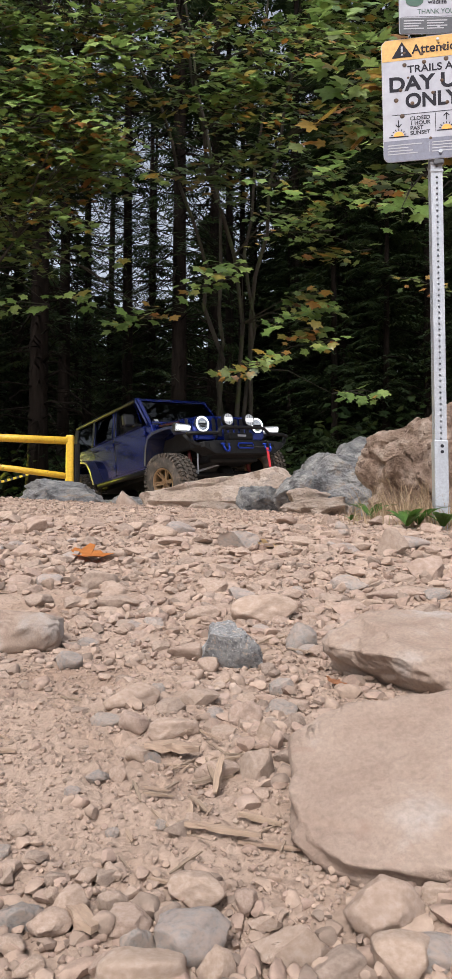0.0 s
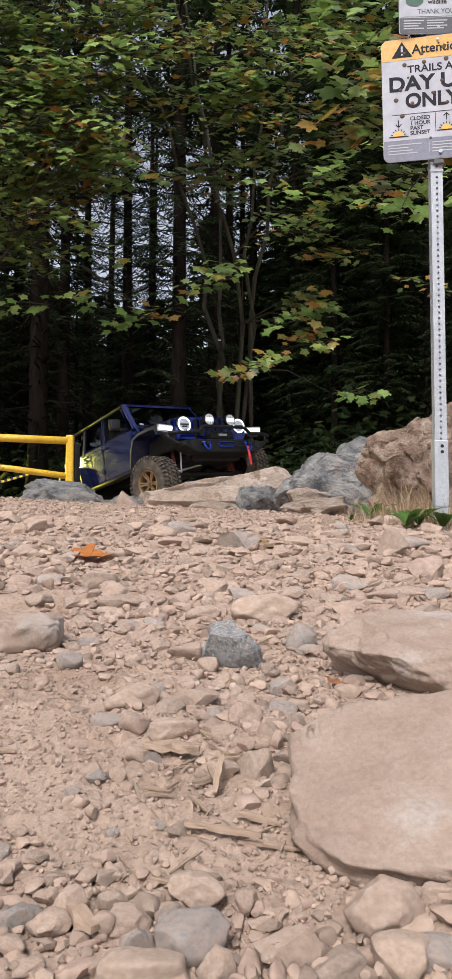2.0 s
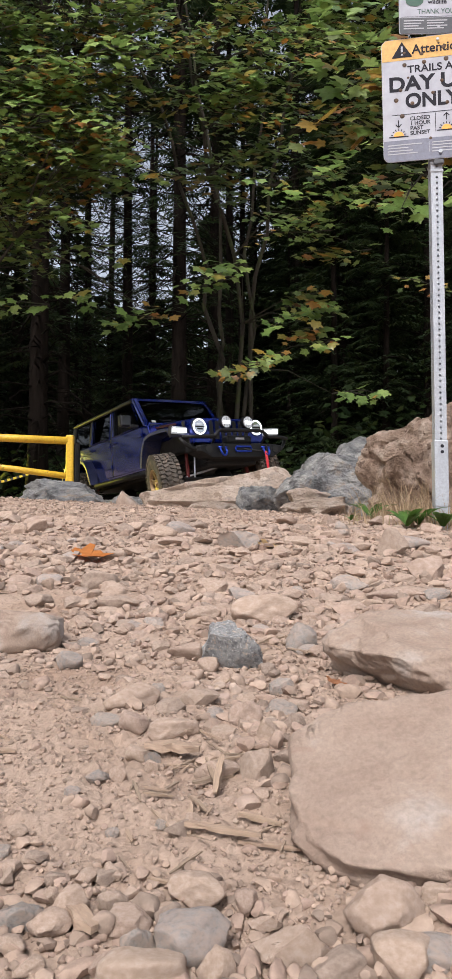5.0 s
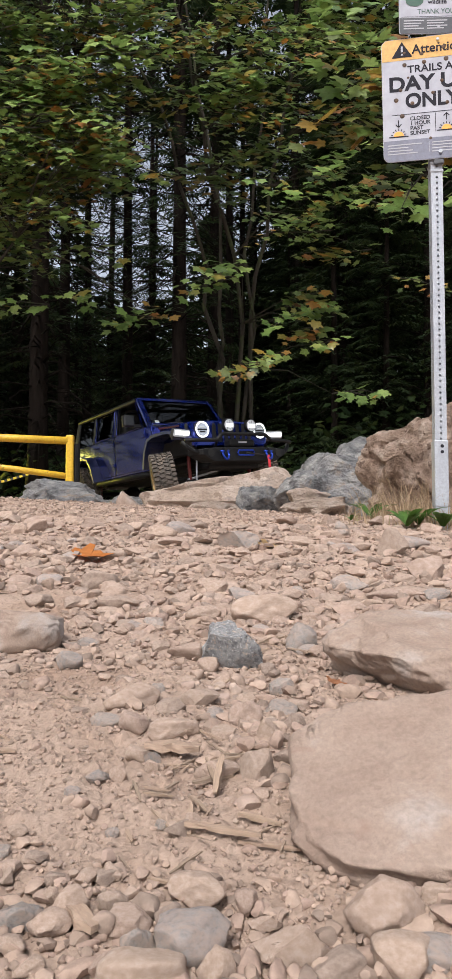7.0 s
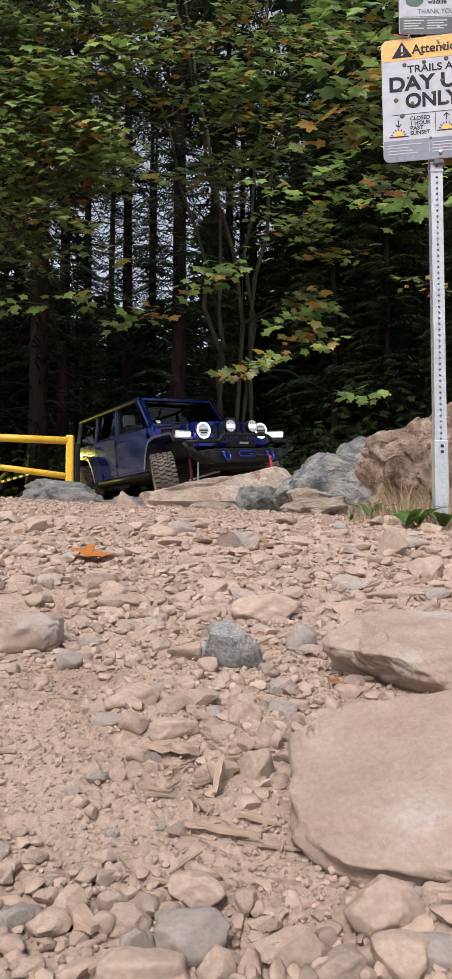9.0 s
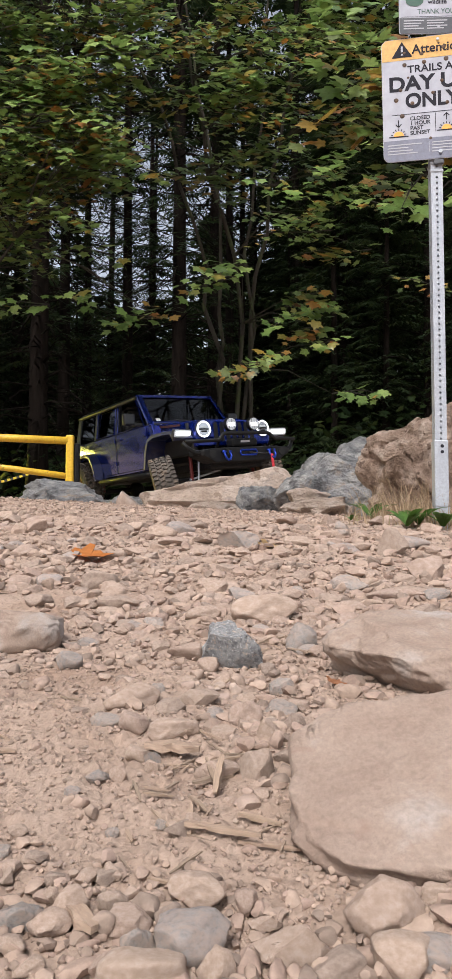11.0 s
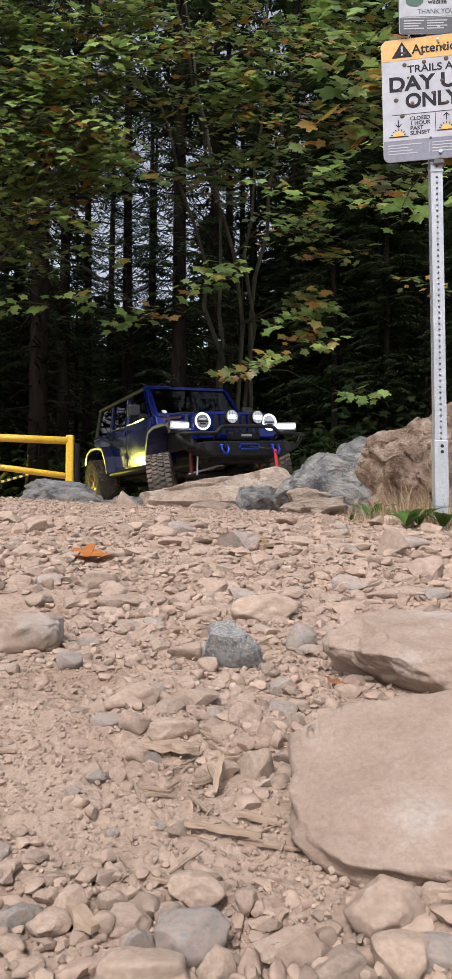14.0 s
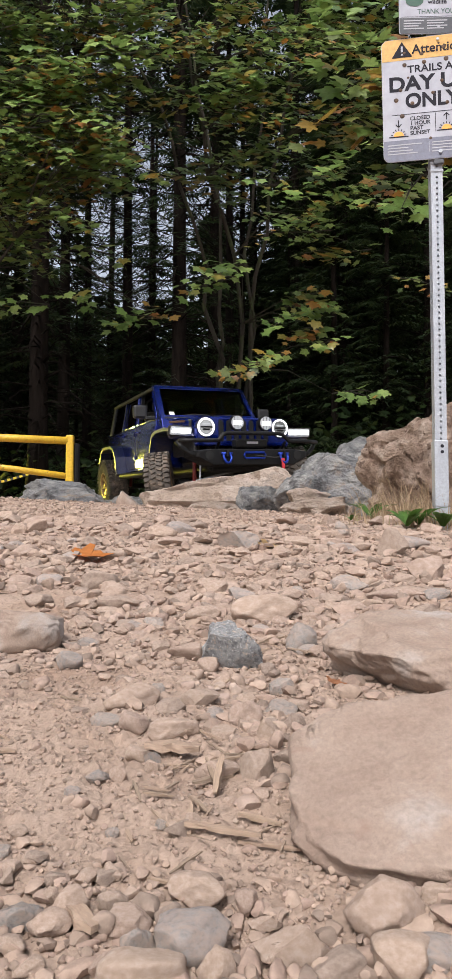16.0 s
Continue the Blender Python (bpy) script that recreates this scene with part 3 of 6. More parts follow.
# ---------------------------------------------------------------- off-road vehicle
def paint_surface():
    m = bpy.data.materials.new("metallic_blue_paint")
    m.use_nodes = True
    nt = m.node_tree
    b = nt.nodes["Principled BSDF"]
    tc = nt.nodes.new("ShaderNodeTexCoord")
    dust = noise_node(nt, tc.outputs["Object"], 3.0, 8.0, 0.7, 0.4)
    grain = noise_node(nt, tc.outputs["Object"], 45.0, 4.0)
    col = mix(nt, ramp(nt, dust, [(0.5, (0, 0, 0)), (0.9, (0.12, 0.12, 0.12))]), (0.003, 0.015, 0.19), (0.11, 0.095, 0.08))
    nt.links.new(mix(nt, 0.2, col, ramp(nt, grain, [(0.3, (0.6, 0.6, 0.6)), (0.7, (1, 1, 1))]), "MULTIPLY"), b.inputs["Base Color"])
    nt.links.new(ramp(nt, dust, [(0.45, (0.10,) * 3), (0.85, (0.26,) * 3)]), b.inputs["Roughness"])
    b.inputs["Metallic"].default_value = 0.6
    b.inputs["Coat Weight"].default_value, b.inputs["Coat Roughness"].default_value = 0.6, 0.06
    return m


def glass_surface(name, tint, rough=0.0):
    m = bpy.data.materials.new(name)
    m.use_nodes = True
    b = m.node_tree.nodes["Principled BSDF"]
    b.inputs["Base Color"].default_value = (*tint, 1)
    b.inputs["Transmission Weight"].default_value, b.inputs["Roughness"].default_value = 1.0, rough
    b.inputs["IOR"].default_value = 1.3
    return m


PAINT = paint_surface()
GLASS = glass_surface("windscreen_glass", (0.12, 0.135, 0.135))
DARK_GLASS = glass_surface("tinted_side_glass", (0.035, 0.038, 0.042))
HARDTOP = surface("black_hardtop", [(0.3, (0.012, 0.013, 0.016)), (0.7, (0.025, 0.026, 0.03))], 8.0, 0.35, 0.1, 120.0)
FLARE = surface("dusty_painted_flare", [(0.3, (0.010, 0.016, 0.06)), (0.7, (0.02, 0.028, 0.10))], 6.0, 0.35, 0.1, 80.0, dirt=(0.10, 0.08, 0.06), dirt_at=(0.55, 0.8), coat=0.4)
TRIM = surface("black_plastic_trim", [(0.3, (0.015, 0.015, 0.016)), (0.7, (0.035, 0.034, 0.033))], 10.0, 0.6, 0.2, 100.0)
TYRE = surface("dusty_tyre_rubber", [(0.3, (0.045, 0.04, 0.036)), (0.7, (0.12, 0.10, 0.085))], 8.0, 0.9, 0.3, 60.0, dirt=(0.24, 0.18, 0.135), dirt_at=(0.5, 0.75), dirt_scale=6.0)
BRONZE = surface("bronze_alloy", [(0.3, (0.30, 0.19, 0.10)), (0.7, (0.42, 0.28, 0.16))], 9.0, 0.45, 0.1, 60.0, metal=0.5, dirt=(0.30, 0.22, 0.16), dirt_at=(0.5, 0.7))
SEAT = surface("black_seat_fabric", [(0.3, (0.012, 0.012, 0.012)), (0.7, (0.03, 0.03, 0.03))], 20.0, 0.9, 0.3, 150.0)
BLUE_SHACKLE = plain("blue_anodised_shackle", (0.012, 0.04, 0.32), 0.35, 0.6)
RED_STRAP = surface("red_webbing", [(0.3, (0.60, 0.03, 0.05)), (0.7, (0.75, 0.06, 0.08))], 20.0, 0.8, 0.2, 200.0)
RED_SHOCK = plain("red_shock_tube", (0.14, 0.012, 0.012), 0.5)
GLOSS_BLACK = plain("gloss_black_shell", (0.02, 0.02, 0.023), 0.35, coat=0.3)
CHROME = plain("reflector", (0.8, 0.8, 0.82), 0.12, 1.0)
LED = plain("white_led", (1, 1, 1), 0.3, emit=1.6, emit_colour=(0.93, 0.96, 1.0))
LED_DIM = plain("dim_led", (0.30, 0.31, 0.33), 0.25, emit=0.16, emit_colour=(0.9, 0.95, 1.0))


def loft(bm, lo, hi, bevel=0.0):
    """A solid between two outlines with as many corners."""
    a, b = [bm.verts.new(p) for p in lo], [bm.verts.new(p) for p in hi]
    n = len(a)
    fs = [bm.faces.new(a), bm.faces.new(b[::-1])]
    for k in range(n):
        fs.append(bm.faces.new((a[k], b[k], b[(k + 1) % n], a[(k + 1) % n])))
    bmesh.ops.recalc_face_normals(bm, faces=fs)
    if bevel:
        bmesh.ops.bevel(bm, geom=list({e for f in fs for e in f.edges}), offset=bevel, segments=2, affect="EDGES", profile=0.5)
    return bm


def lathe(bm, profile, sides=48):
    """Turns (radius, y) pairs round the y axis."""
    rings = [[bm.verts.new((r * math.cos(t), y, r * math.sin(t))) for t in (2 * math.pi * k / sides for k in range(sides))] for r, y in profile]
    fs = []
    for u, v in zip(rings, rings[1:]):
        for k in range(sides):
            fs.append(bm.faces.new((u[k], v[k], v[(k + 1) % sides], u[(k + 1) % sides])))
    bmesh.ops.recalc_face_normals(bm, faces=fs)
    return bm


def wheel_meshes():
    R, w = 0.47, 0.155
    bm = lathe(bmesh.new(), [(0.225, -w + 0.02), (0.25, -w - 0.005), (0.33, -w - 0.012), (0.40, -w), (0.437, -w + 0.025), (0.445, 0), (0.437, w - 0.025), (0.40, w), (0.33, w + 0.012), (0.25, w + 0.005), (0.225, w - 0.02)])
    for k in range(40):
        for row, (y, sz, tw) in enumerate(((-0.125, 0.055, 0.0), (-0.045, 0.062, 28.0), (0.045, 0.062, -28.0), (0.125, 0.055, 0.0))):
            a = 360 / 40 * (k + (0.5 if row % 2 else 0.0))
            m = Matrix.Rotation(radians(a), 4, "Y") @ Matrix.Translation((R - 0.016, y, 0)) @ Matrix.Rotation(radians(tw), 4, "X")
            box(bm, (0.034, sz, 0.048), m=m)
        for s in (-1, 1):
            m = Matrix.Rotation(radians(360 / 40 * (k + (0.5 if s > 0 else 0))), 4, "Y") @ Matrix.Translation((R - 0.045, s * (w + 0.001), 0))
            box(bm, (0.045, 0.014, 0.03 if k % 2 else 0.045), m=m)
    tyre = mesh("tyre", bm, TYRE)
    bm = lathe(bmesh.new(), [(0.232, -w + 0.01), (0.236, -w - 0.004), (0.218, -w), (0.205, -w + 0.03), (0.20, 0.0), (0.205, w - 0.02), (0.232, w - 0.01)])
    for k in range(6):
        for d in (-7, 7):
            m = Matrix.Rotation(radians(60 * k + d), 4, "Y")
            loft(bm, [m @ Vector(p) for p in ((0.045, -w + 0.05, -0.016), (0.045, -w + 0.05, 0.016), (0.045, -w + 0.085, 0.016), (0.045, -w + 0.085, -0.016))],
                 [m @ Vector(p) for p in ((0.215, -w + 0.012, -0.012), (0.215, -w + 0.012, 0.012), (0.215, -w + 0.05, 0.012), (0.215, -w + 0.05, -0.012))])
    rod(bm, (0, -w + 0.035, 0), (0, -w + 0.10, 0), 0.066, sides=20)
    rod(bm, (0, -w + 0.015, 0), (0, -w + 0.04, 0), 0.032, 0.038, sides=16)
    for k in range(5):
        a = radians(72 * k + 20)
        rod(bm, (0.05 * math.cos(a), -w + 0.03, 0.05 * math.sin(a)), (0.05 * math.cos(a), -w + 0.05, 0.05 * math.sin(a)), 0.009, sides=6)
    rim = mesh("rim", bm, BRONZE)
    bm = bmesh.new()
    rod(bm, (0, -0.02, 0), (0, 0.04, 0), 0.185, sides=28)
    disc = mesh("brake_disc", bm, BLACK_STEEL)
    return tyre, rim, disc


def flare(side, front):
    """A flat-topped wheel-arch flare on one side."""
    if front:
        line = [(0.93, 0.74), (1.00, 1.00), (1.10, 1.17), (1.28, 1.22), (1.62, 1.225), (1.79, 1.205), (1.87, 1.09)]
        yo, yi = 1.0, 0.68
    else:
        line = [(-0.88, 0.70), (-0.98, 0.98), (-1.10, 1.13), (-1.28, 1.18), (-1.72, 1.18), (-1.92, 1.12), (-2.06, 0.92)]
        yo, yi = 0.955, 0.76
    bm = bmesh.new()
    t = 0.05
    inner = []
    for i, (x, z) in enumerate(line):
        a, b = Vector(line[max(i - 1, 0)]), Vector(line[min(i + 1, len(line) - 1)])
        d = (b - a).normalized()
        n = Vector((-d.y, d.x)) if front else Vector((d.y, -d.x))
        inner.append((x - n.x * t * 0.9, z - n.y * t * 0.9))
    for (a, b, c, d) in zip(line, line[1:], inner[1:], inner):
        lo = [(p[0], side * yi, p[1]) for p in (a, b, c, d)]
        hi = [(p[0], side * yo, p[1] - 0.012) for p in (a, b, c, d)]
        loft(bm, lo, hi)
    bmesh.ops.remove_doubles(bm, verts=bm.verts, dist=0.0005)
    return bm


def build_car():
    car = base("off_road_vehicle", "dusty blue four-door off-road vehicle with lights on, climbing over rocks", "off-road vehicle")
    # tub
    bm = prism(bmesh.new(), [(-2.06, 0.86), (-2.06, 1.40), (-1.2, 1.41), (0.70, 1.43), (0.86, 1.42), (0.93, 1.20), (0.90, 0.72), (-0.90, 0.70), (-1.02, 1.0), (-1.15, 1.09), (-1.85, 1.09), (-2.0, 0.86)], -0.765, 0.765, 0.018)
    body = part("body", bm, PAINT, car, "blue painted body tub")
    # doors with their own gaps, handles and hinges
    for s in (-1, 1):
        for nm, x0, x1, xb in (("front_door", -0.33, 0.70, 0.66), ("rear_door", -1.16, -0.36, -0.86)):
            out = [(x0 + 0.012, 1.40), (x1, 1.415), (x1 + 0.02, 1.2), (xb + 0.02, 0.76), (x0 + 0.012, 0.75)] if nm == "front_door" else [(x0, 1.39), (x1, 1.40), (x1, 0.75), (xb, 0.75), (x0 + 0.10, 1.08), (x0, 1.14)]
            door = part(nm, prism(bmesh.new(), out, s * 0.760, s * 0.785, 0.008), PAINT, car)
            hx = x0 + 0.12
            part("handle", box(bmesh.new(), (0.16, 0.03, 0.035), (hx + 0.02, s * 0.80, 1.30), bevel=0.012), PAINT, door, "body-coloured door handle")
            for hz in (1.29, 0.92):
                part("hinge", box(bmesh.new(), (0.10, 0.035, 0.07), (x1 - 0.02, s * 0.798, hz), bevel=0.01), PAINT, door, "exposed door hinge")
    # door bars shown as dark scuffed guards between the doors
    for s in (-1, 1):
        part("pillar_trim", box(bmesh.new(), (0.035, 0.012, 0.62), (-0.345, s * 0.773, 1.08), bevel=0.004), TRIM, car)
    # hood, cowl
    bm = bmesh.new()
    loft(bm, [(0.80, -0.72, 1.10), (0.80, 0.72, 1.10), (1.89, 0.645, 1.08), (1.89, -0.645, 1.08)], [(0.80, -0.70, 1.425), (0.80, 0.70, 1.425), (1.89, 0.60, 1.335), (1.89, -0.60, 1.335)], 0.045)
    hood = part("hood", bm, PAINT, car, "blue hood with a raised centre", True)
    part("hood_bulge", loft(bmesh.new(), [(0.86, -0.36, 1.40), (0.86, 0.36, 1.40), (1.80, 0.30, 1.325), (1.80, -0.30, 1.325)], [(0.92, -0.30, 1.452), (0.92, 0.30, 1.452), (1.74, 0.25, 1.375), (1.74, -0.25, 1.375)], 0.012), PAINT, hood)
    for s in (-1, 1):
        part("hood_latch", box(bmesh.new(), (0.06, 0.03, 0.10), (1.72, s * 0.665, 1.27), bevel=0.01), TRIM, hood)
        # reddish reflection along the hood side, painted as a thin dull red bar
        part("hood_reflection", box(bmesh.new(), (0.52, 0.004, 0.03), (1.28, s * 0.688, 1.33), Matrix.Rotation(radians(4), 4, "Y") @ Matrix.Rotation(radians(s * -4), 4, "Z"), 0.001), plain("dull_red_reflection", (0.06, 0.010, 0.012), 0.5), hood, "dull red bar painted as a reflection on the hood side")
    part("cowl", box(bmesh.new(), (0.16, 1.40, 0.05), (0.76, 0, 1.425), bevel=0.015), TRIM, car)
    for y0 in (-0.45, 0.12):
        part("wiper", pipe(bmesh.new(), [(0.80, y0, 1.465), (0.76, y0 + 0.22, 1.50), (0.765, y0 + 0.46, 1.485)], 0.009, 6), TRIM, car)
    # grille
    bm = bmesh.new()
    pts = [(-0.67, 0.96), (0.67, 0.96), (0.68, 1.18), (0.65, 1.29), (0.55, 1.335), (-0.55, 1.335), (-0.65, 1.29), (-0.68, 1.18)]
    loft(bm, [(1.84, y, z) for y, z in pts], [(1.935, y * 0.985, z - 0.004) for y, z in pts], 0.02)
    grille = part("grille", bm, PAINT, car, "blue seven-slot grille")
    for k in range(7):
        y = (k - 3) * 0.108
        bm = bmesh.new()
        sl = [(y - 0.031, 1.02), (y + 0.031, 1.02), (y + 0.036, 1.10), (y + 0.034, 1.27), (y + 0.02, 1.295), (y - 0.02, 1.295), (y - 0.034, 1.27), (y - 0.036, 1.10)]
        loft(bm, [(1.93, a, b) for a, b in sl], [(1.9405, a, b) for a, b in sl])
        part("grille_slot", bm, plain("grille_mesh_black", (0.004, 0.004, 0.005), 0.6) if k == 0 else bpy.data.materials["grille_mesh_black"], grille)
    for s in (-1, 1):
        hl = part("headlight", lathe_x(0.132, 1.915, 1.945, (s * 0.535, 1.20)), TRIM, car, "round headlight with a lit white ring")
        bm = bmesh.new()
        ring_x(bm, 1.948, (s * 0.535, 1.20), 0.122, 0.092)
        part("halo_ring", bm, LED, hl, "glowing white halo ring")
        part("reflector", lathe_x(0.092, 1.935, 1.949, (s * 0.535, 1.20)), CHROME, hl)
        for dz in (-0.032, 0.032):
            part("projector", box(bmesh.new(), (0.02, 0.10, 0.026), (1.945, s * 0.535, 1.20 + dz), bevel=0.006), LED_DIM if dz > 0 else BLACK_STEEL, hl)
        part("divider", box(bmesh.new(), (0.022, 0.155, 0.022), (1.947, s * 0.535, 1.20), bevel=0.004), BLACK_STEEL, hl)
        aux = part("auxiliary_light", lathe_x(0.098, 2.06, 2.125, (s * 0.205 + 0.03, 1.245)), BLACK_STEEL, car, "round auxiliary light, switched on")
        part("reflector", lathe_x(0.088, 2.12, 2.128, (s * 0.205 + 0.03, 1.245)), LED_DIM, aux, "bright ribbed reflector")
        part("glow", box(bmesh.new(), (0.014, 0.12, 0.055), (2.127, s * 0.205 + 0.03, 1.24), bevel=0.006), LED, aux, "glowing lamp core")
        for k in range(3):
            part("rib", box(bmesh.new(), (0.004, 0.0025, 0.15), (2.136, s * 0.205 + 0.03 + 0.045 * (k - 1), 1.245)), TRIM, aux)
        part("bracket", box(bmesh.new(), (0.04, 0.05, 0.12), (2.08, s * 0.205 + 0.03, 1.15), bevel=0.006), BLACK_STEEL, aux)
        # flares
        part("front_flare", flare(s, True), FLARE, car, "dusty wide front wheel-arch flare")
        part("rear_flare", flare(s, False), FLARE, car, "dusty rear wheel-arch flare")
        drl = part("running_light", box(bmesh.new(), (0.06, 0.36, 0.135), (1.845, s * 0.855, 1.150), Matrix.Rotation(radians(-s * 14), 4, "Z") @ Matrix.Rotation(radians(18), 4, "Y"), 0.02), TRIM, car, "lit running light in the flare")
        part("led_bar", box(bmesh.new(), (0.05, 0.29, 0.062), (1.880, s * 0.855, 1.152), Matrix.Rotation(radians(-s * 14), 4, "Z") @ Matrix.Rotation(radians(18), 4, "Y"), 0.012), LED, drl, "glowing white bar")
        part("lamp_lens", box(bmesh.new(), (0.05, 0.325, 0.108), (1.868, s * 0.855, 1.150), Matrix.Rotation(radians(-s * 14), 4, "Z") @ Matrix.Rotation(radians(18), 4, "Y"), 0.02), LED_DIM, drl, "pale lit lens")
        # inner arches
        part("inner_arch", box(bmesh.new(), (0.85, 0.10, 0.34), (1.42, s * 0.62, 1.02), bevel=0.04), TRIM, car)
        # sliders
        part("rock_slider", pipe(bmesh.new(), [(-0.90, s * 0.80, 0.66), (-0.78, s * 0.90, 0.645), (0.80, s * 0.90, 0.645), (0.92, s * 0.80, 0.66)], 0.045, 12), BLACK_STEEL, car, "black steel rock slider", True)
        # mirrors
        mir = part("wing_mirror", box(bmesh.new(), (0.10, 0.20, 0.19), (0.56, s * 0.985, 1.535), bevel=0.03), GLOSS_BLACK, car, "black wing mirror")
        part("arm", box(bmesh.new(), (0.06, 0.16, 0.05), (0.58, s * 0.84, 1.45), bevel=0.012), TRIM, mir)
        part("mirror_glass", box(bmesh.new(), (0.006, 0.16, 0.15), (0.508, s * 0.985, 1.535)), CHROME, mir)
    # windscreen and cab
    for s in (-1, 1):
        bm = loft(bmesh.new(), [(0.74, s * 0.69, 1.42), (0.84, s * 0.69, 1.42), (0.82, s * 0.765, 1.42), (0.74, s * 0.765, 1.42)], [(0.34, s * 0.645, 1.95), (0.44, s * 0.645, 1.95), (0.42, s * 0.72, 1.94), (0.34, s * 0.72, 1.94)], 0.012)
        part("windscreen_pillar", bm, PAINT, car)
        for nm, x0, x1, xt0, xt1 in (("centre_pillar", -0.42, -0.30, -0.44, -0.34), ("rear_pillar", -1.24, -1.12, -1.24, -1.14), ("tail_pillar", -2.04, -1.88, -1.98, -1.86)):
            bm = loft(bmesh.new(), [(x0, s * 0.69, 1.40), (x1, s * 0.69, 1.40), (x1, s * 0.755, 1.40), (x0, s * 0.755, 1.40)], [(xt0, s * 0.60, 1.90), (xt1, s * 0.60, 1.90), (xt1, s * 0.665, 1.90), (xt0, s * 0.665, 1.90)], 0.01)
            part(nm, bm, HARDTOP, car)
        part("roof_rail", pipe(bmesh.new(), [(-1.95, s * 0.655, 1.89), (-0.5, s * 0.69, 1.90), (0.38, s * 0.715, 1.905)], 0.028, 8), HARDTOP, car)
        # panes
        for nm, x0, x1, xt0, xt1, mat in (("rear_door_window", -1.12, -0.42, -1.14, -0.44, DARK_GLASS), ("quarter_window", -1.88, -1.24, -1.86, -1.24, DARK_GLASS)):
            bm = loft(bmesh.new(), [(x0, s * 0.735, 1.41), (x1, s * 0.735, 1.41), (x1, s * 0.729, 1.41), (x0, s * 0.729, 1.41)], [(xt0, s * 0.645, 1.88), (xt1, s * 0.645, 1.88), (xt1, s * 0.639, 1.88), (xt0, s * 0.639, 1.88)])
            part(nm, bm, mat, car, "dark tinted window")
        bm = bmesh.new()
        pipe(bm, [(-0.30, s * 0.755, 1.42), (-0.34, s * 0.685, 1.885), (0.33, s * 0.708, 1.90), (0.62, s * 0.762, 1.44), (-0.30, s * 0.755, 1.42)], 0.016, 6)
        part("front_window_frame", bm, PAINT, car)
        bm = bmesh.new()
        pipe(bm, [(-1.12, s * 0.755, 1.42), (-1.13, s * 0.668, 1.885), (-0.45, s * 0.668, 1.885), (-0.42, s * 0.755, 1.42), (-1.12, s * 0.755, 1.42)], 0.016, 6)
        part("rear_window_frame", bm, PAINT, car)
    part("windscreen_header", loft(bmesh.new(), [(0.31, -0.715, 1.90), (0.31, 0.715, 1.90), (0.45, 0.715, 1.90), (0.45, -0.715, 1.90)], [(0.29, -0.70, 1.965), (0.29, 0.70, 1.965), (0.41, 0.70, 1.955), (0.41, -0.70, 1.955)], 0.012), PAINT, car)
    part("windscreen_sill", box(bmesh.new(), (0.10, 1.42, 0.06), (0.78, 0, 1.445), bevel=0.015), PAINT, car)
    ws = part("windscreen", loft(bmesh.new(), [(0.765, -0.70, 1.46), (0.765, 0.70, 1.46), (0.771, 0.70, 1.46), (0.771, -0.70, 1.46)], [(0.415, -0.655, 1.91), (0.415, 0.655, 1.91), (0.421, 0.655, 1.91), (0.421, -0.655, 1.91)]), GLASS, car, "clear windscreen glass")
    part("sticker", box(bmesh.new(), (0.005, 0.075, 0.075), (0.742, -0.56, 1.50), Matrix.Rotation(radians(-38), 4, "Y")), plain("white_sticker", (0.7, 0.7, 0.7), 0.5), ws, "small white windscreen sticker")
    part("roof", loft(bmesh.new(), [(-2.02, -0.655, 1.89), (-2.02, 0.655, 1.89), (0.32, 0.715, 1.90), (0.32, -0.715, 1.90)], [(-1.99, -0.60, 1.965), (-1.99, 0.60, 1.965), (0.30, 0.66, 1.975), (0.30, -0.66, 1.975)], 0.025), HARDTOP, car, "black hardtop roof")
    part("tail_panel", loft(bmesh.new(), [(-2.06, -0.75, 1.38), (-2.06, 0.75, 1.38), (-2.0, 0.75, 1.38), (-2.0, -0.75, 1.38)], [(-2.02, -0.64, 1.92), (-2.02, 0.64, 1.92), (-1.97, 0.64, 1.92), (-1.97, -0.64, 1.92)]), HARDTOP, car)
    # cabin
    part("dashboard", box(bmesh.new(), (0.30, 1.36, 0.22), (0.58, 0, 1.33), bevel=0.05), SEAT, car)
    part("cabin_floor", box(bmesh.new(), (2.6, 1.40, 0.04), (-0.65, 0, 0.90)), SEAT, car)
    for x in (-0.05, -0.95):
        for y in (-0.36, 0.36):
            st = part("cabin_seat", box(bmesh.new(), (0.50, 0.50, 0.18), (x, y, 1.08), bevel=0.05), SEAT, car)
            part("backrest", box(bmesh.new(), (0.14, 0.48, 0.58), (x - 0.26, y, 1.36), Matrix.Rotation(radians(-12), 4, "Y"), 0.05), SEAT, st)
            part("headrest", box(bmesh.new(), (0.10, 0.26, 0.17), (x - 0.34, y, 1.74), bevel=0.04), SEAT, st)
    bm = bmesh.new()
    pipe(bm, [(0.28 + 0.06 * math.cos(a), 0.36 + 0.18 * math.sin(a), 1.40 + 0.17 * math.cos(a)) for a in (2 * math.pi * k / 20 for k in range(21))], 0.016, 7)
    part("steering_wheel", bm, TRIM, car)
    part("roll_bar", pipe(bmesh.new(), [(-0.38, -0.62, 1.0), (-0.40, -0.58, 1.80), (-0.40, -0.48, 1.87), (-0.40, 0.48, 1.87), (-0.40, 0.58, 1.80), (-0.38, 0.62, 1.0)], 0.03, 8), TRIM, car)
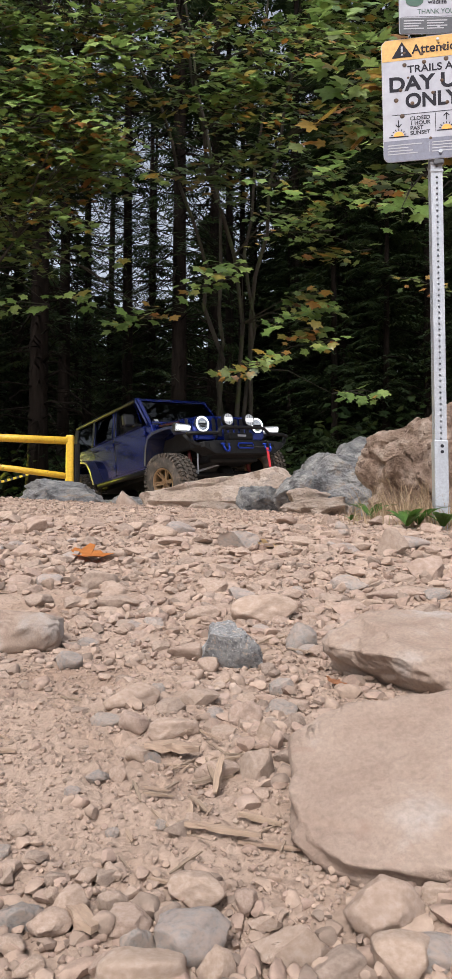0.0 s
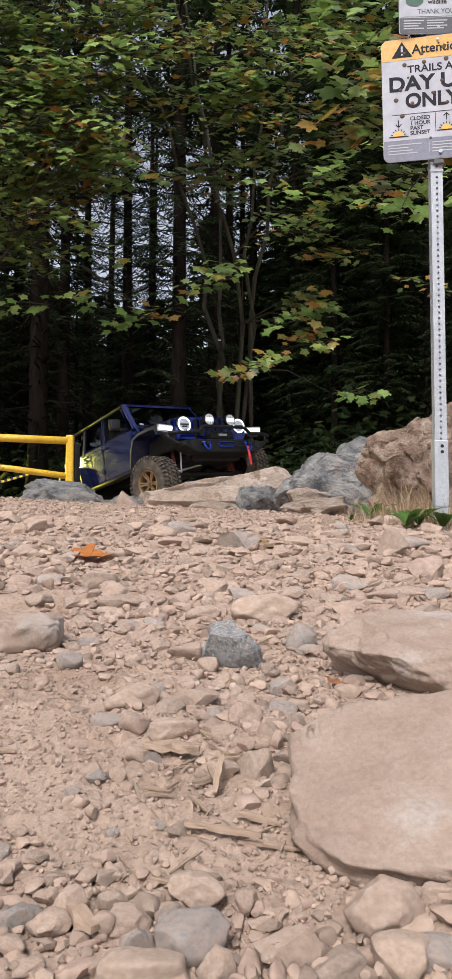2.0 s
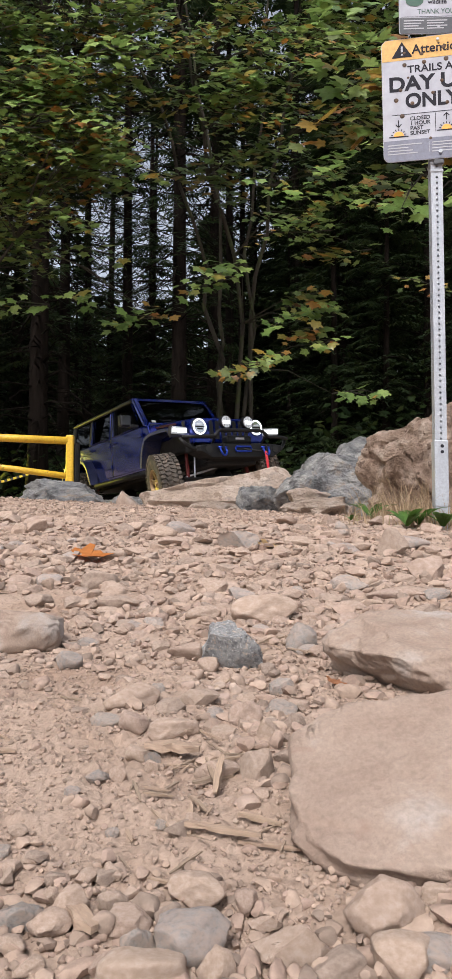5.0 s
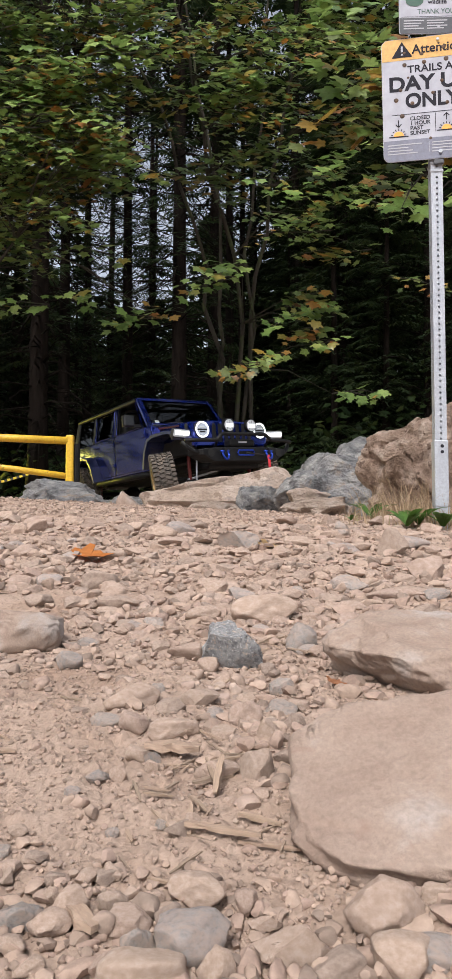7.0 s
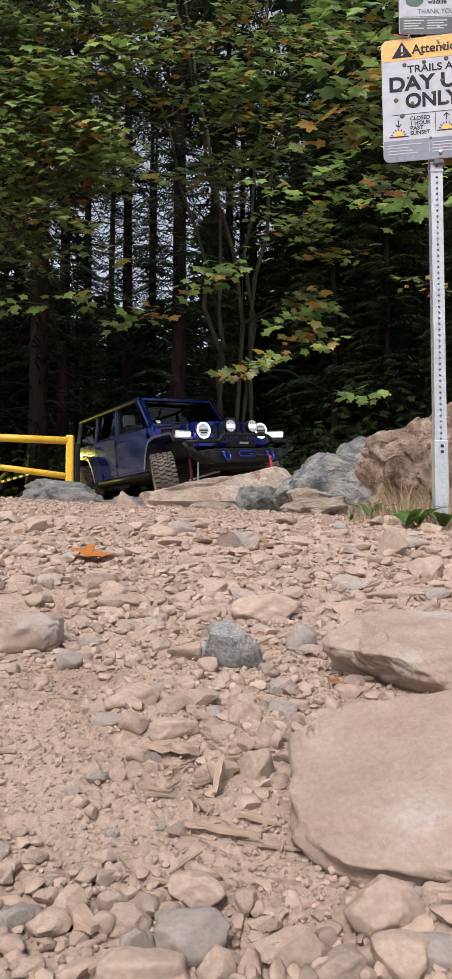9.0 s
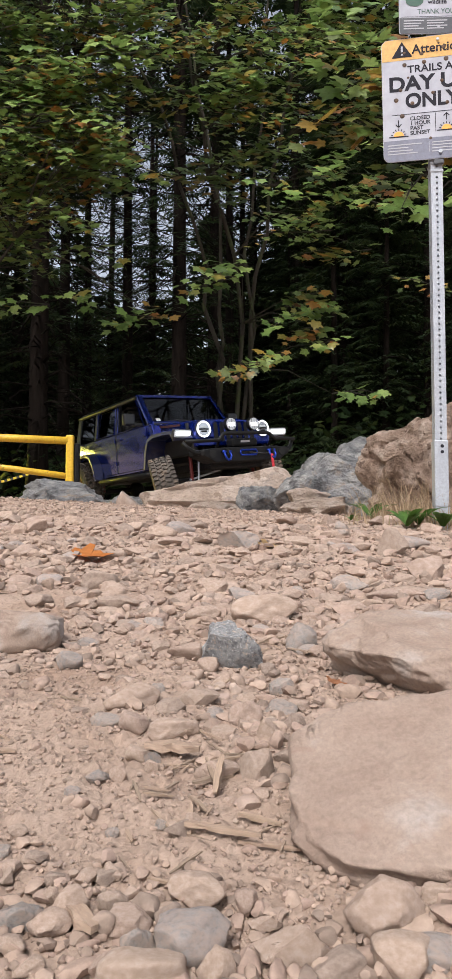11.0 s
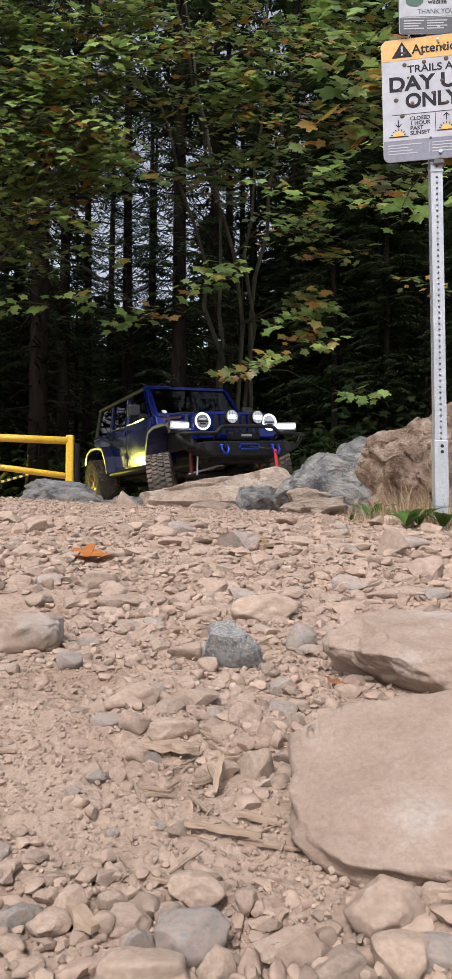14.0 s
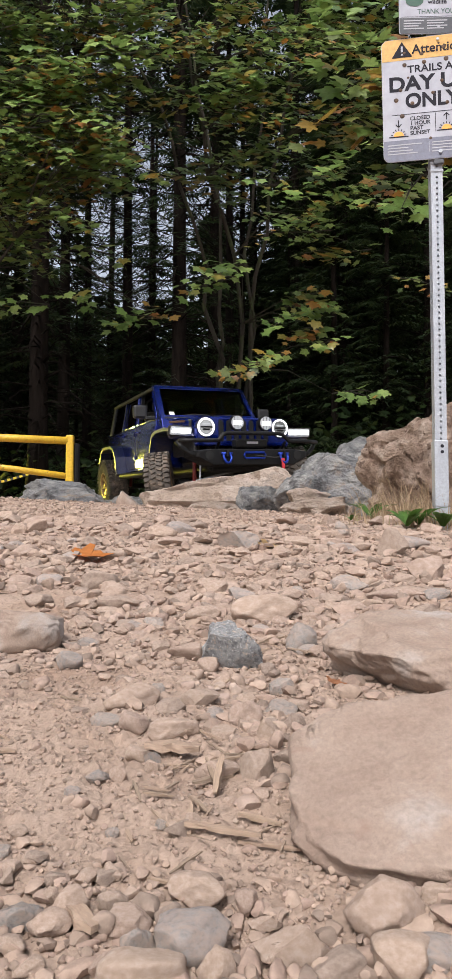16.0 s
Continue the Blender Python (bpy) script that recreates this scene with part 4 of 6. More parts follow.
    part("rear_view_mirror", box(bmesh.new(), (0.03, 0.22, 0.065), (0.44, 0, 1.80), bevel=0.012), TRIM, car)
    # front bumper
    bm = bmesh.new()
    out = [(-0.88, 0.88), (-0.88, 0.80), (-0.66, 0.70), (0.66, 0.70), (0.88, 0.80), (0.88, 0.88), (0.62, 0.905), (-0.62, 0.905)]
    loft(bm, [(2.02, y, z) for y, z in out], [(2.24, y * 0.86, z * 0.985 + 0.01) for y, z in out], 0.012)
    bumper = part("front_bumper", bm, BLACK_STEEL, car, "black steel off-road front bumper")
    part("hoop", pipe(bmesh.new(), [(2.17, -1.00, 1.005), (2.21, -0.80, 1.005), (2.24, -0.50, 1.005), (2.24, -0.475, 1.03), (2.23, -0.42, 1.085), (2.23, -0.36, 1.10), (2.23, 0.36, 1.10), (2.23, 0.42, 1.085), (2.24, 0.475, 1.03), (2.24, 0.50, 1.005), (2.21, 0.80, 1.005), (2.10, 1.00, 1.005)], 0.027, 10), BLACK_STEEL, bumper, "tube hoop", True)
    for s in (-1, 1):
        part("side_tube", pipe(bmesh.new(), [(2.06, s * 0.99, 1.0), (2.10, s * 0.93, 0.92), (2.14, s * 0.84, 0.85), (2.18, s * 0.74, 0.82)], 0.03, 9), BLACK_STEEL, bumper, smooth=True)
        part("fog_light_recess", lathe_x(0.058, 2.22, 2.248, (s * 0.62, 0.82)), plain("recess_black", (0.004, 0.004, 0.004), 0.7) if s < 0 else bpy.data.materials["recess_black"], bumper)
        sh = bmesh.new()
        y = s * 0.40
        pipe(sh, [(2.27, y - 0.045, 0.84), (2.30, y - 0.05, 0.78), (2.31, y - 0.03, 0.735), (2.31, y, 0.72), (2.31, y + 0.03, 0.735), (2.30, y + 0.05, 0.78), (2.27, y + 0.045, 0.84)], 0.017, 8)
        rod(sh, (2.27, y - 0.075, 0.84), (2.27, y + 0.075, 0.84), 0.017, sides=10)
        part("shackle", sh, BLUE_SHACKLE, bumper, "blue recovery shackle", True)
        part("shackle_tab", box(bmesh.new(), (0.10, 0.03, 0.09), (2.26, y, 0.84), bevel=0.01), BLACK_STEEL, bumper)
        part("hoop_brace", pipe(bmesh.new(), [(2.10, s * 0.46, 0.90), (2.20, s * 0.47, 1.0)], 0.02, 8), BLACK_STEEL, bumper)
    part("winch", box(bmesh.new(), (0.16, 0.46, 0.12), (2.10, 0, 0.975), bevel=0.03), BLACK_STEEL, bumper, "black winch behind the hoop")
    part("winch_label", box(bmesh.new(), (0.004, 0.16, 0.03), (2.185, 0.0, 0.985)), PALE_INK, bumper)
    bm = bmesh.new()
    pts = [(0.15, 0.0), (0.135, 0.035), (-0.135, 0.035), (-0.15, 0.0), (-0.135, -0.035), (0.135, -0.035), (0.15, 0.0)]
    pipe(bm, [(2.25, a, 0.82 + b) for a, b in pts], 0.014, 7)
    part("fairlead", bm, BLUE_SHACKLE, bumper, "blue hawse fairlead")
    part("winch_rope", pipe(bmesh.new(), [(2.26, 0.0, 0.82), (2.27, 0.15, 0.805), (2.28, 0.28, 0.79), (2.285, 0.35, 0.80)], 0.008, 6), TRIM, bumper)
    part("pull_strap", box(bmesh.new(), (0.012, 0.045, 0.30), (2.315, 0.375, 0.63), Matrix.Rotation(radians(3), 4, "X"), 0.004), RED_STRAP, bumper, "red pull strap hanging from the winch hook")
    # plate and underside
    part("skid_plate", loft(bmesh.new(), [(1.5, -0.45, 0.62), (1.5, 0.45, 0.62), (2.1, 0.5, 0.70), (2.1, -0.5, 0.70)], [(1.5, -0.45, 0.66), (1.5, 0.45, 0.66), (2.1, 0.5, 0.74), (2.1, -0.5, 0.74)]), BLACK_STEEL, car)
    part("chassis", box(bmesh.new(), (4.0, 0.95, 0.16), (-0.05, 0, 0.70), bevel=0.03), BLACK_STEEL, car)
    part("engine_bay", box(bmesh.new(), (0.95, 1.0, 0.45), (1.36, 0, 0.95), bevel=0.05), BLACK_STEEL, car)
    part("rear_bumper", box(bmesh.new(), (0.16, 1.50, 0.18), (-2.15, 0, 0.80), bevel=0.03), BLACK_STEEL, car)
    for x in (1.48, -1.5):
        ax = part("axle", rod(bmesh.new(), (x, -0.76, 0.50), (x, 0.76, 0.50), 0.045, sides=12), BLACK_STEEL, car)
        bm = bmesh.new()
        bmesh.ops.create_icosphere(bm, subdivisions=2, radius=0.15, matrix=Matrix.Translation((x, 0.15, 0.50)))
        part("differential", bm, BLACK_STEEL, ax, smooth=True)
        for s in (-1, 1):
            part("shock_absorber", rod(bmesh.new(), (x + 0.12, s * 0.58, 0.48), (x + 0.02, s * 0.52, 1.0), 0.028, sides=10), RED_SHOCK, car, "red shock absorber")
            part("spring", pipe(bmesh.new(), [(x + 0.07 * math.cos(a), s * 0.46 + 0.07 * math.sin(a), 0.55 + 0.008 * a) for a in (0.5 * k for k in range(84))], 0.009, 5), BLACK_STEEL, car)
    part("tie_rod", rod(bmesh.new(), (1.66, -0.70, 0.47), (1.66, 0.70, 0.47), 0.022, sides=8), BLACK_STEEL, car)
    part("steering_link", rod(bmesh.new(), (1.60, -0.62, 0.50), (1.64, 0.30, 0.72), 0.016, sides=8), GALV, car)
    part("sway_bar_link", rod(bmesh.new(), (1.74, -0.56, 0.48), (1.76, -0.54, 0.86), 0.012, sides=8), GALV, car)
    tyre, rim, disc = wheel_meshes()
    wheels = []
    for x, s in ((1.48, -1), (1.48, 1), (-1.5, -1), (-1.5, 1)):
        wh = new("wheel")
        wh.parent = car
        tagged(wh, "mud-terrain tyre on a bronze alloy rim")
        for nm, me in (("tyre", tyre), ("rim", rim), ("brake_disc", disc)):
            o = new(nm, me)
            o.parent = wh
            o.scale = (0.92, 1.0, 0.92)
            if s > 0:
                o.rotation_euler = (0, 0, math.pi)
        wheels.append(wh)
    return car, wheels


def lathe_x(r, x0, x1, c):
    """A short round can facing forward, centred at c = (y, z)."""
    bm = bmesh.new()
    rod(bm, (x0, c[0], c[1]), (x1, c[0], c[1]), r, r * 0.97, sides=32)
    return bm


def ring_x(bm, x, c, ro, ri):
    """A flat ring with some depth, facing forward."""
    n = 36
    loops = []
    for rr, dx in ((ro, -0.01), (ro - 0.006, 0.004), (ri + 0.006, 0.004), (ri, -0.01)):
        loops.append([bm.verts.new((x + dx, c[0] + rr * math.cos(2 * math.pi * k / n), c[1] + rr * math.sin(2 * math.pi * k / n))) for k in range(n)])
    for u, v in zip(loops, loops[1:]):
        for k in range(n):
            bm.faces.new((u[k], u[(k + 1) % n], v[(k + 1) % n], v[k]))
    bmesh.ops.recalc_face_normals(bm, faces=bm.faces)


car, wheels = build_car()


# ---------------------------------------------------------------- forest
def spread_mesh(name, verts, faces, material):
    me = bpy.data.meshes.new(name)
    me.from_pydata([tuple(v) for v in verts], [], faces)
    me.materials.append(material)
    return me


def trunk_bm(rnd, height, r, lean=0.02, bare=True, twigs=40):
    """A tapered trunk with an uneven skin, and dead twigs on its lower part."""
    bm = bmesh.new()
    n, pts, rr = 14, [], []
    a = rnd.uniform(0, 6.28)
    for k in range(n + 1):
        u = k / n
        pts.append((lean * height * u * math.cos(a) + 0.04 * math.sin(5 * u + a), lean * height * u * math.sin(a) + 0.04 * math.cos(4 * u + a), -0.3 + (height + 0.3) * u))
        rr.append(r * (1.0 - 0.85 * u) * (1.35 if k == 0 else 1.0) + 0.01)
    pipe(bm, pts, rr, 12)
    for _ in range(twigs):
        z = rnd.uniform(1.2, height * 0.6)
        t = rnd.uniform(0, 6.28)
        d = Vector((math.cos(t), math.sin(t), rnd.uniform(-0.35, 0.15)))
        s = Vector((lean * z * math.cos(a), lean * z * math.sin(a), z))
        l = rnd.uniform(0.5, 1.9)
        mid = s + d * l * 0.5 + Vector((0, 0, rnd.uniform(-0.05, 0.12)))
        pipe(bm, [s, mid, s + d * l + Vector((0, 0, -0.25 * l))], [0.022, 0.014, 0.005], 4)
    return bm


def needle_crown(rnd, z0, z1, reach, boughs, sprays, broad=1.0, long=1.0):
    """Drooping fir boughs hung with narrow sprays."""
    verts, faces = [], []
    for _ in range(boughs):
        u = rnd.random() ** 0.9
        z = z0 + (z1 - z0) * u
        l = reach * (1.0 - 0.75 * u) * rnd.uniform(0.55, 1.15)
        t = rnd.uniform(0, 6.28)
        d, side = Vector((math.cos(t), math.sin(t), 0)), Vector((-math.sin(t), math.cos(t), 0))
        for k in range(sprays):
            s = (k + rnd.random()) / sprays
            p = d * (0.15 + l * s) + Vector((0, 0, z + 0.25 * l * s * (1 - 1.7 * s)))
            sg = 1 if k % 2 else -1
            q = (side * sg * rnd.uniform(0.6, 1.0) + d * rnd.uniform(0.2, 0.8) + Vector((0, 0, rnd.uniform(-0.75, -0.1)))).normalized()
            ln = long * rnd.uniform(0.22, 0.5) * (1.15 - 0.5 * s)
            w = Vector((q.y, -q.x, rnd.uniform(-0.6, 0.6))).normalized() * rnd.uniform(0.025, 0.06) * broad
            i = len(verts)
            verts += [p - w * 0.4, p + w * 0.4, p + q * ln * 0.55 + w, p + q * ln, p + q * ln * 0.55 - w]
            faces.append((i, i + 1, i + 2, i + 3, i + 4))
    return verts, faces


def conifer(kind, seed):
    rnd = random.Random(seed)
    tree = base("conifer_tree", "tall dark fir with a straight bare lower trunk" if kind in ("bare", "high") else "dark fir with dense drooping boughs", "tree", group="forest conifers")
    if kind == "bare":
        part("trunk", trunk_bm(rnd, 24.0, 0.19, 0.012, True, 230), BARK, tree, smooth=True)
        v, f = needle_crown(rnd, 10.0, 24.0, 2.8, 84, 48, 0.55, 0.62)
        v2, f2 = needle_crown(rnd, 3.0, 10.5, 2.5, 64, 38, 0.5, 0.6)
        n = len(v)
        v, f = v + v2, f + [tuple(i + n for i in q) for q in f2]
    elif kind == "full":
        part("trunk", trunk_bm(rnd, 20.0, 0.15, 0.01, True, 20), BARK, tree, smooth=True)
        v, f = needle_crown(rnd, 0.8, 20.0, 2.7, 270, 44, 0.9, 0.7)
    elif kind == "far":
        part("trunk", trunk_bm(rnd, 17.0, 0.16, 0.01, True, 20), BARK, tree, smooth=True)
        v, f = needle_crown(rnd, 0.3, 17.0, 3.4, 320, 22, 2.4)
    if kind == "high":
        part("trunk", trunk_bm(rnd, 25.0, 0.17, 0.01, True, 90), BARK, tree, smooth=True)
        v, f = needle_crown(rnd, 12.0, 25.0, 3.0, 230, 30, 1.2, 0.8)
    o = new("crown", spread_mesh("crown", v, f, NEEDLES))
    o.parent = tree
    return tree


def forest():
    rnd = random.Random(77)
    bare = [conifer("bare", s) for s in (1, 2, 3)]
    full = [conifer("full", s) for s in (4, 5, 6)]
    far = [conifer("far", s) for s in (7, 8)]
    high = [conifer("high", s) for s in (9, 10)]
    used = set()

    def plant(pool, x, y, s=1.0, wide=1.0):
        k = rnd.randrange(len(pool))
        src = pool[k]
        m = pose(x, y, float(np.interp(y, PY, PZ)) - 0.1, 0, 0, rnd.uniform(0, 360))
        if (id(pool), k) not in used:
            used.add((id(pool), k))
            ob = src
            ob.matrix_basis = m
        else:
            ob = copy_thing(src, m)
        ob.scale = (s * wide, s * wide, s)

    # trunks that stand out behind the vehicle
    for x, y, s in ((-3.95, 14.5, 1.1), (-4.3, 18.0, 0.9), (-4.45, 22.0, 0.85), (-2.78, 19.0, 0.9), (-1.16, 16.5, 1.05), (-0.4, 20.0, 0.95), (3.2, 19.0, 0.95), (5.05, 17.0, 1.0),
                    (-6.2, 20.0, 1.05), (-2.77, 26.0, 0.9), (-5.2, 30.0, 1.0), (2.2, 22.5, 1.0), (5.4, 24.0, 1.1), (-7.9, 17.0, 1.0), (7.6, 21.0, 1.0), (-3.6, 33.0, 0.9), (0.6, 27.0, 0.9), (1.5, 34.0, 1.0)):
        plant(bare, x, y, s)
    # dense young firs on both sides
    for x, y, s in ((3.9, 16.6, 0.62), (5.9, 15.2, 0.75), (2.9, 18.2, 0.72), (4.7, 20.5, 0.9), (7.4, 17.5, 0.9), (6.3, 22.5, 1.0), (3.4, 24.5, 0.95), (1.9, 20.6, 0.5), (8.8, 24.0, 1.0), (9.5, 19.0, 0.9),
                    (-7.2, 15.0, 0.8), (-6.4, 18.5, 0.85), (-8.6, 21.0, 1.0), (-7.6, 25.0, 1.0), (-10.5, 18.0, 1.0), (-5.6, 25.5, 0.55), (-9.5, 29.0, 1.0), (1.3, 28.5, 0.85), (2.3, 31.0, 1.0)):
        plant(full, x, y, s)
    # tall firs with closed crowns and bare stems
    for x, y, s in ((-1.4, 21.5, 1.0), (0.2, 24.0, 1.05), (2.8, 26.5, 1.1)):
        plant(high, x, y, s)
    # unseen wood edge along the trail's open side, added to darken the vehicle's reflections
    for x, y, s in ((-8.4, 5.5, 0.8), (-9.6, 8.0, 0.9), (-8.2, 10.5, 0.75), (-11.5, 6.0, 1.0), (-12.0, 11.0, 1.0), (-9.4, 13.0, 0.9), (-11.0, 3.5, 0.9), (-14.0, 8.0, 1.0)):
        plant(full, x, y, s, 1.3)
    # dark firs behind the sign
    for x, y, s in ((4.2, 27.0, 0.8), (6.4, 29.0, 0.9), (8.0, 27.5, 0.9), (9.6, 31.0, 1.0), (5.4, 33.0, 1.0), (11.5, 29.0, 1.0), (7.6, 35.0, 1.1)):
        plant(far, x, y, s, 1.3)
    # deeper forest that closes the view
    for k in range(13):
        y = rnd.uniform(23, 33)
        plant(far, y * rnd.uniform(-0.36, 0.12), y, rnd.uniform(0.40, 0.60), 1.3)
    for k in range(60):
        y = rnd.uniform(36, 105)
        x = y * rnd.uniform(-0.62, 0.62)
        plant(far, x, y, rnd.uniform(0.85, 1.15) * (0.72 if abs(x / y + 0.14) < 0.12 else 1.3), 1.25)
    for k in range(26):
        a = rnd.uniform(0, 360)
        r = rnd.uniform(20, 34)
        x, y = r * math.sin(radians(a)), r * math.cos(radians(a))
        if y < 8:
            plant(full, x, y, rnd.uniform(0.8, 1.1))


forest()

LEAF = [(0.0, 0.0), (0.20, -0.10), (0.44, 0.02), (0.38, 0.18), (0.70, 0.44), (0.62, 0.58), (0.34, 0.50), (0.32, 0.70), (0.14, 0.74), (0.0, 1.0)]
LEAF = LEAF + [(-x, y) for x, y in LEAF[-2:0:-1]]


def add_leaf(verts, faces, p, normal, tip, size, curl=0.16):
    """One lobed leaf, folded along its middle and bent down at the tips."""
    nz = normal.normalized()
    ty = (tip - nz * tip.dot(nz)).normalized()
    tx = ty.cross(nz)
    i = len(verts)
    verts.append(p + ty * 0.38 * size)
    for x, y in LEAF:
        r = math.hypot(x, y - 0.38)
        verts.append(p + (tx * x + ty * y + nz * (0.10 * abs(x) - curl * r * r)) * size)
    n = len(LEAF)
    for k in range(n):
        faces.append((i, i + 1 + k, i + 1 + (k + 1) % n))


def leaf_spray(rnd, verts, faces, twigs, start, end, n, size, tilt=0.5):
    """A twig from start to end with leaves in pairs along it."""
    d = end - start
    side = Vector((d.y, -d.x, 0)).normalized() if abs(d.x) + abs(d.y) > 1e-3 else Vector((1, 0, 0))
    twigs.append((start, end))
    for k in range(n):
        s = (k + 0.6) / n
        sg = 1 if k % 2 else -1
        p = start.lerp(end, s) + side * sg * rnd.uniform(0.02, 0.30) * (1.2 - 0.5 * s) + Vector((0, 0, rnd.uniform(-0.10, 0.08)))
        nrm = Vector((rnd.gauss(0, 0.35), -tilt * rnd.uniform(0.3, 2.6) + rnd.gauss(0, 0.25), 1.0))
        tip = side * sg * rnd.uniform(0.3, 1.0) + d.normalized() * rnd.uniform(0.2, 0.9) + Vector((0, -0.3, rnd.uniform(-0.9, -0.1)))
        add_leaf(verts, faces, p, nrm, tip, size * rnd.uniform(0.55, 1.15))


def maple(name, label, stems, canopy, sprays, seed, leaf=0.2, material=None, foot=0.042):
    """stems: lists of points; canopy: boxes (x0, x1, y0, y1, z0, z1, sprays); sprays: single ones (x, y, z, dx, dz, leaves)."""
    rnd = random.Random(seed)
    tree = base(name, label, "tree")
    ends = []
    for k, pts in enumerate(stems):
        fine = []
        for a, b in zip(pts, pts[1:]):
            for j in range(4):
                fine.append(Vector(a).lerp(Vector(b), j / 4) + Vector((rnd.gauss(0, 0.06), rnd.gauss(0, 0.05), 0)))
        fine.append(Vector(pts[-1]))
        part("stem", pipe(bmesh.new(), fine, [foot * (1 - 0.8 * i / len(fine)) + 0.006 for i in range(len(fine))], 8), MAPLE_BARK, tree, smooth=True)
        ends += fine[3:]
    green, turning = ([], []), ([], [])
    twigs = []
    for x0, x1, y0, y1, z0, z1, n in canopy:
        for _ in range(n):
            s = Vector((rnd.uniform(x0, x1), rnd.uniform(y0, y1), rnd.uniform(z0, z1)))
            t = rnd.uniform(-0.6, 3.7)
            e = s + Vector((0.75 * math.cos(t), -0.5 * abs(math.sin(t)), rnd.uniform(-0.42, 0.02))) * rnd.uniform(0.7, 1.25)
            pool = turning if rnd.random() < 0.13 else green
            leaf_spray(rnd, *pool, twigs, s, e, rnd.randrange(16, 30), leaf * rnd.uniform(0.6, 1.0))
            if rnd.random() < 0.5 and ends:
                j = min(ends, key=lambda q: (q - s).length)
                if (j - s).length < 2.6:
                    twigs.append((j, s))
    for x, y, z, dx, dz, n in sprays:
        s = Vector((x, y, z))
        e = s + Vector((dx, -0.25, dz))
        pool = turning if rnd.random() < 0.4 else green
        leaf_spray(rnd, *pool, twigs, s, e, n, leaf, 0.7)
        leaf_spray(rnd, *pool, twigs, s + Vector((0.1 * dx, 0.2, 0.05)), e + Vector((-0.1 * dx, 0.1, -0.08)), n * 2 // 3, leaf * 0.9, 0.7)
        if ends:
            j = min(ends, key=lambda q: (q - s).length)
            twigs.append((j, s))
    bm = bmesh.new()
    for a, b in twigs:
        l = (b - a).length
        mid = a.lerp(b, 0.5) + Vector((0, 0, 0.07 * l))
        pipe(bm, [a, mid, b], [0.006 + 0.006 * l, 0.005 + 0.003 * l, 0.003], 4)
    tagged(part("twig_work", bm, MAPLE_BARK, tree, "thin dark twigs"), kind="stuff")
    for (v, f), mat, lab in ((green, material or MAPLE_LEAF, "green lobed leaves"), (turning, TURNING_LEAF, "yellow and orange turning leaves")):
        if v:
            o = new("leaves", spread_mesh("leaves", v, f, mat))
            o.parent = tree
            tagged(o, lab, kind="stuff")
    return tree


maple("maple_tree", "leaning multi-stemmed maple with lobed leaves turning yellow",
      [[(-0.10, 12.6, 0.3), (-0.12, 12.5, 3.0), (-0.10, 12.2, 5.2), (-0.5, 11.8, 8.0), (-1.0, 11.4, 10.5)],
       [(0.10, 12.7, 0.3), (0.40, 12.5, 3.2), (0.42, 12.2, 5.8), (0.75, 11.6, 9.5)],
       [(0.35, 12.8, 0.3), (0.52, 12.4, 4.0), (0.95, 11.8, 7.0), (1.7, 11.2, 10.0)],
       [(0.05, 12.6, 0.3), (-0.25, 12.3, 4.2), (-0.95, 11.5, 6.8), (-1.9, 10.8, 8.8)],
       [(0.2, 12.7, 0.3), (0.15, 12.0, 5.0), (-0.6, 10.8, 7.4), (-0.9, 10.2, 9.6)]],
      # last box: unseen sprays above the view, added to shade what hangs below
      [(-0.3, 2.7, 9.2, 11.0, 6.3, 9.0, 105), (0.3, 2.6, 9.4, 11.2, 4.9, 6.4, 22), (-0.4, 0.6, 9.6, 10.8, 5.6, 6.6, 14), (0.8, 2.4, 9.6, 11.4, 3.6, 5.0, 7), (-0.6, 2.8, 8.8, 11.2, 9.0, 11.0, 40)],
      [(0.35, 10.6, 4.30, -0.75, -0.12, 16), (0.25, 10.4, 4.05, -1.0, -0.25, 12), (1.55, 10.8, 3.95, -0.55, -0.1, 12), (1.7, 10.8, 3.75, -0.6, -0.2, 14), (1.6, 10.6, 3.3, -0.7, -0.15, 14),
       (1.75, 10.6, 3.1, -0.5, -0.1, 9), (0.75, 10.4, 2.72, -0.85, -0.22, 18), (0.9, 10.5, 2.85, -0.5, -0.1, 9), (1.65, 10.6, 2.27, 0.80, -0.05, 10), (1.1, 10.6, 3.5, -0.5, -0.2, 9)],
      21, 0.17)

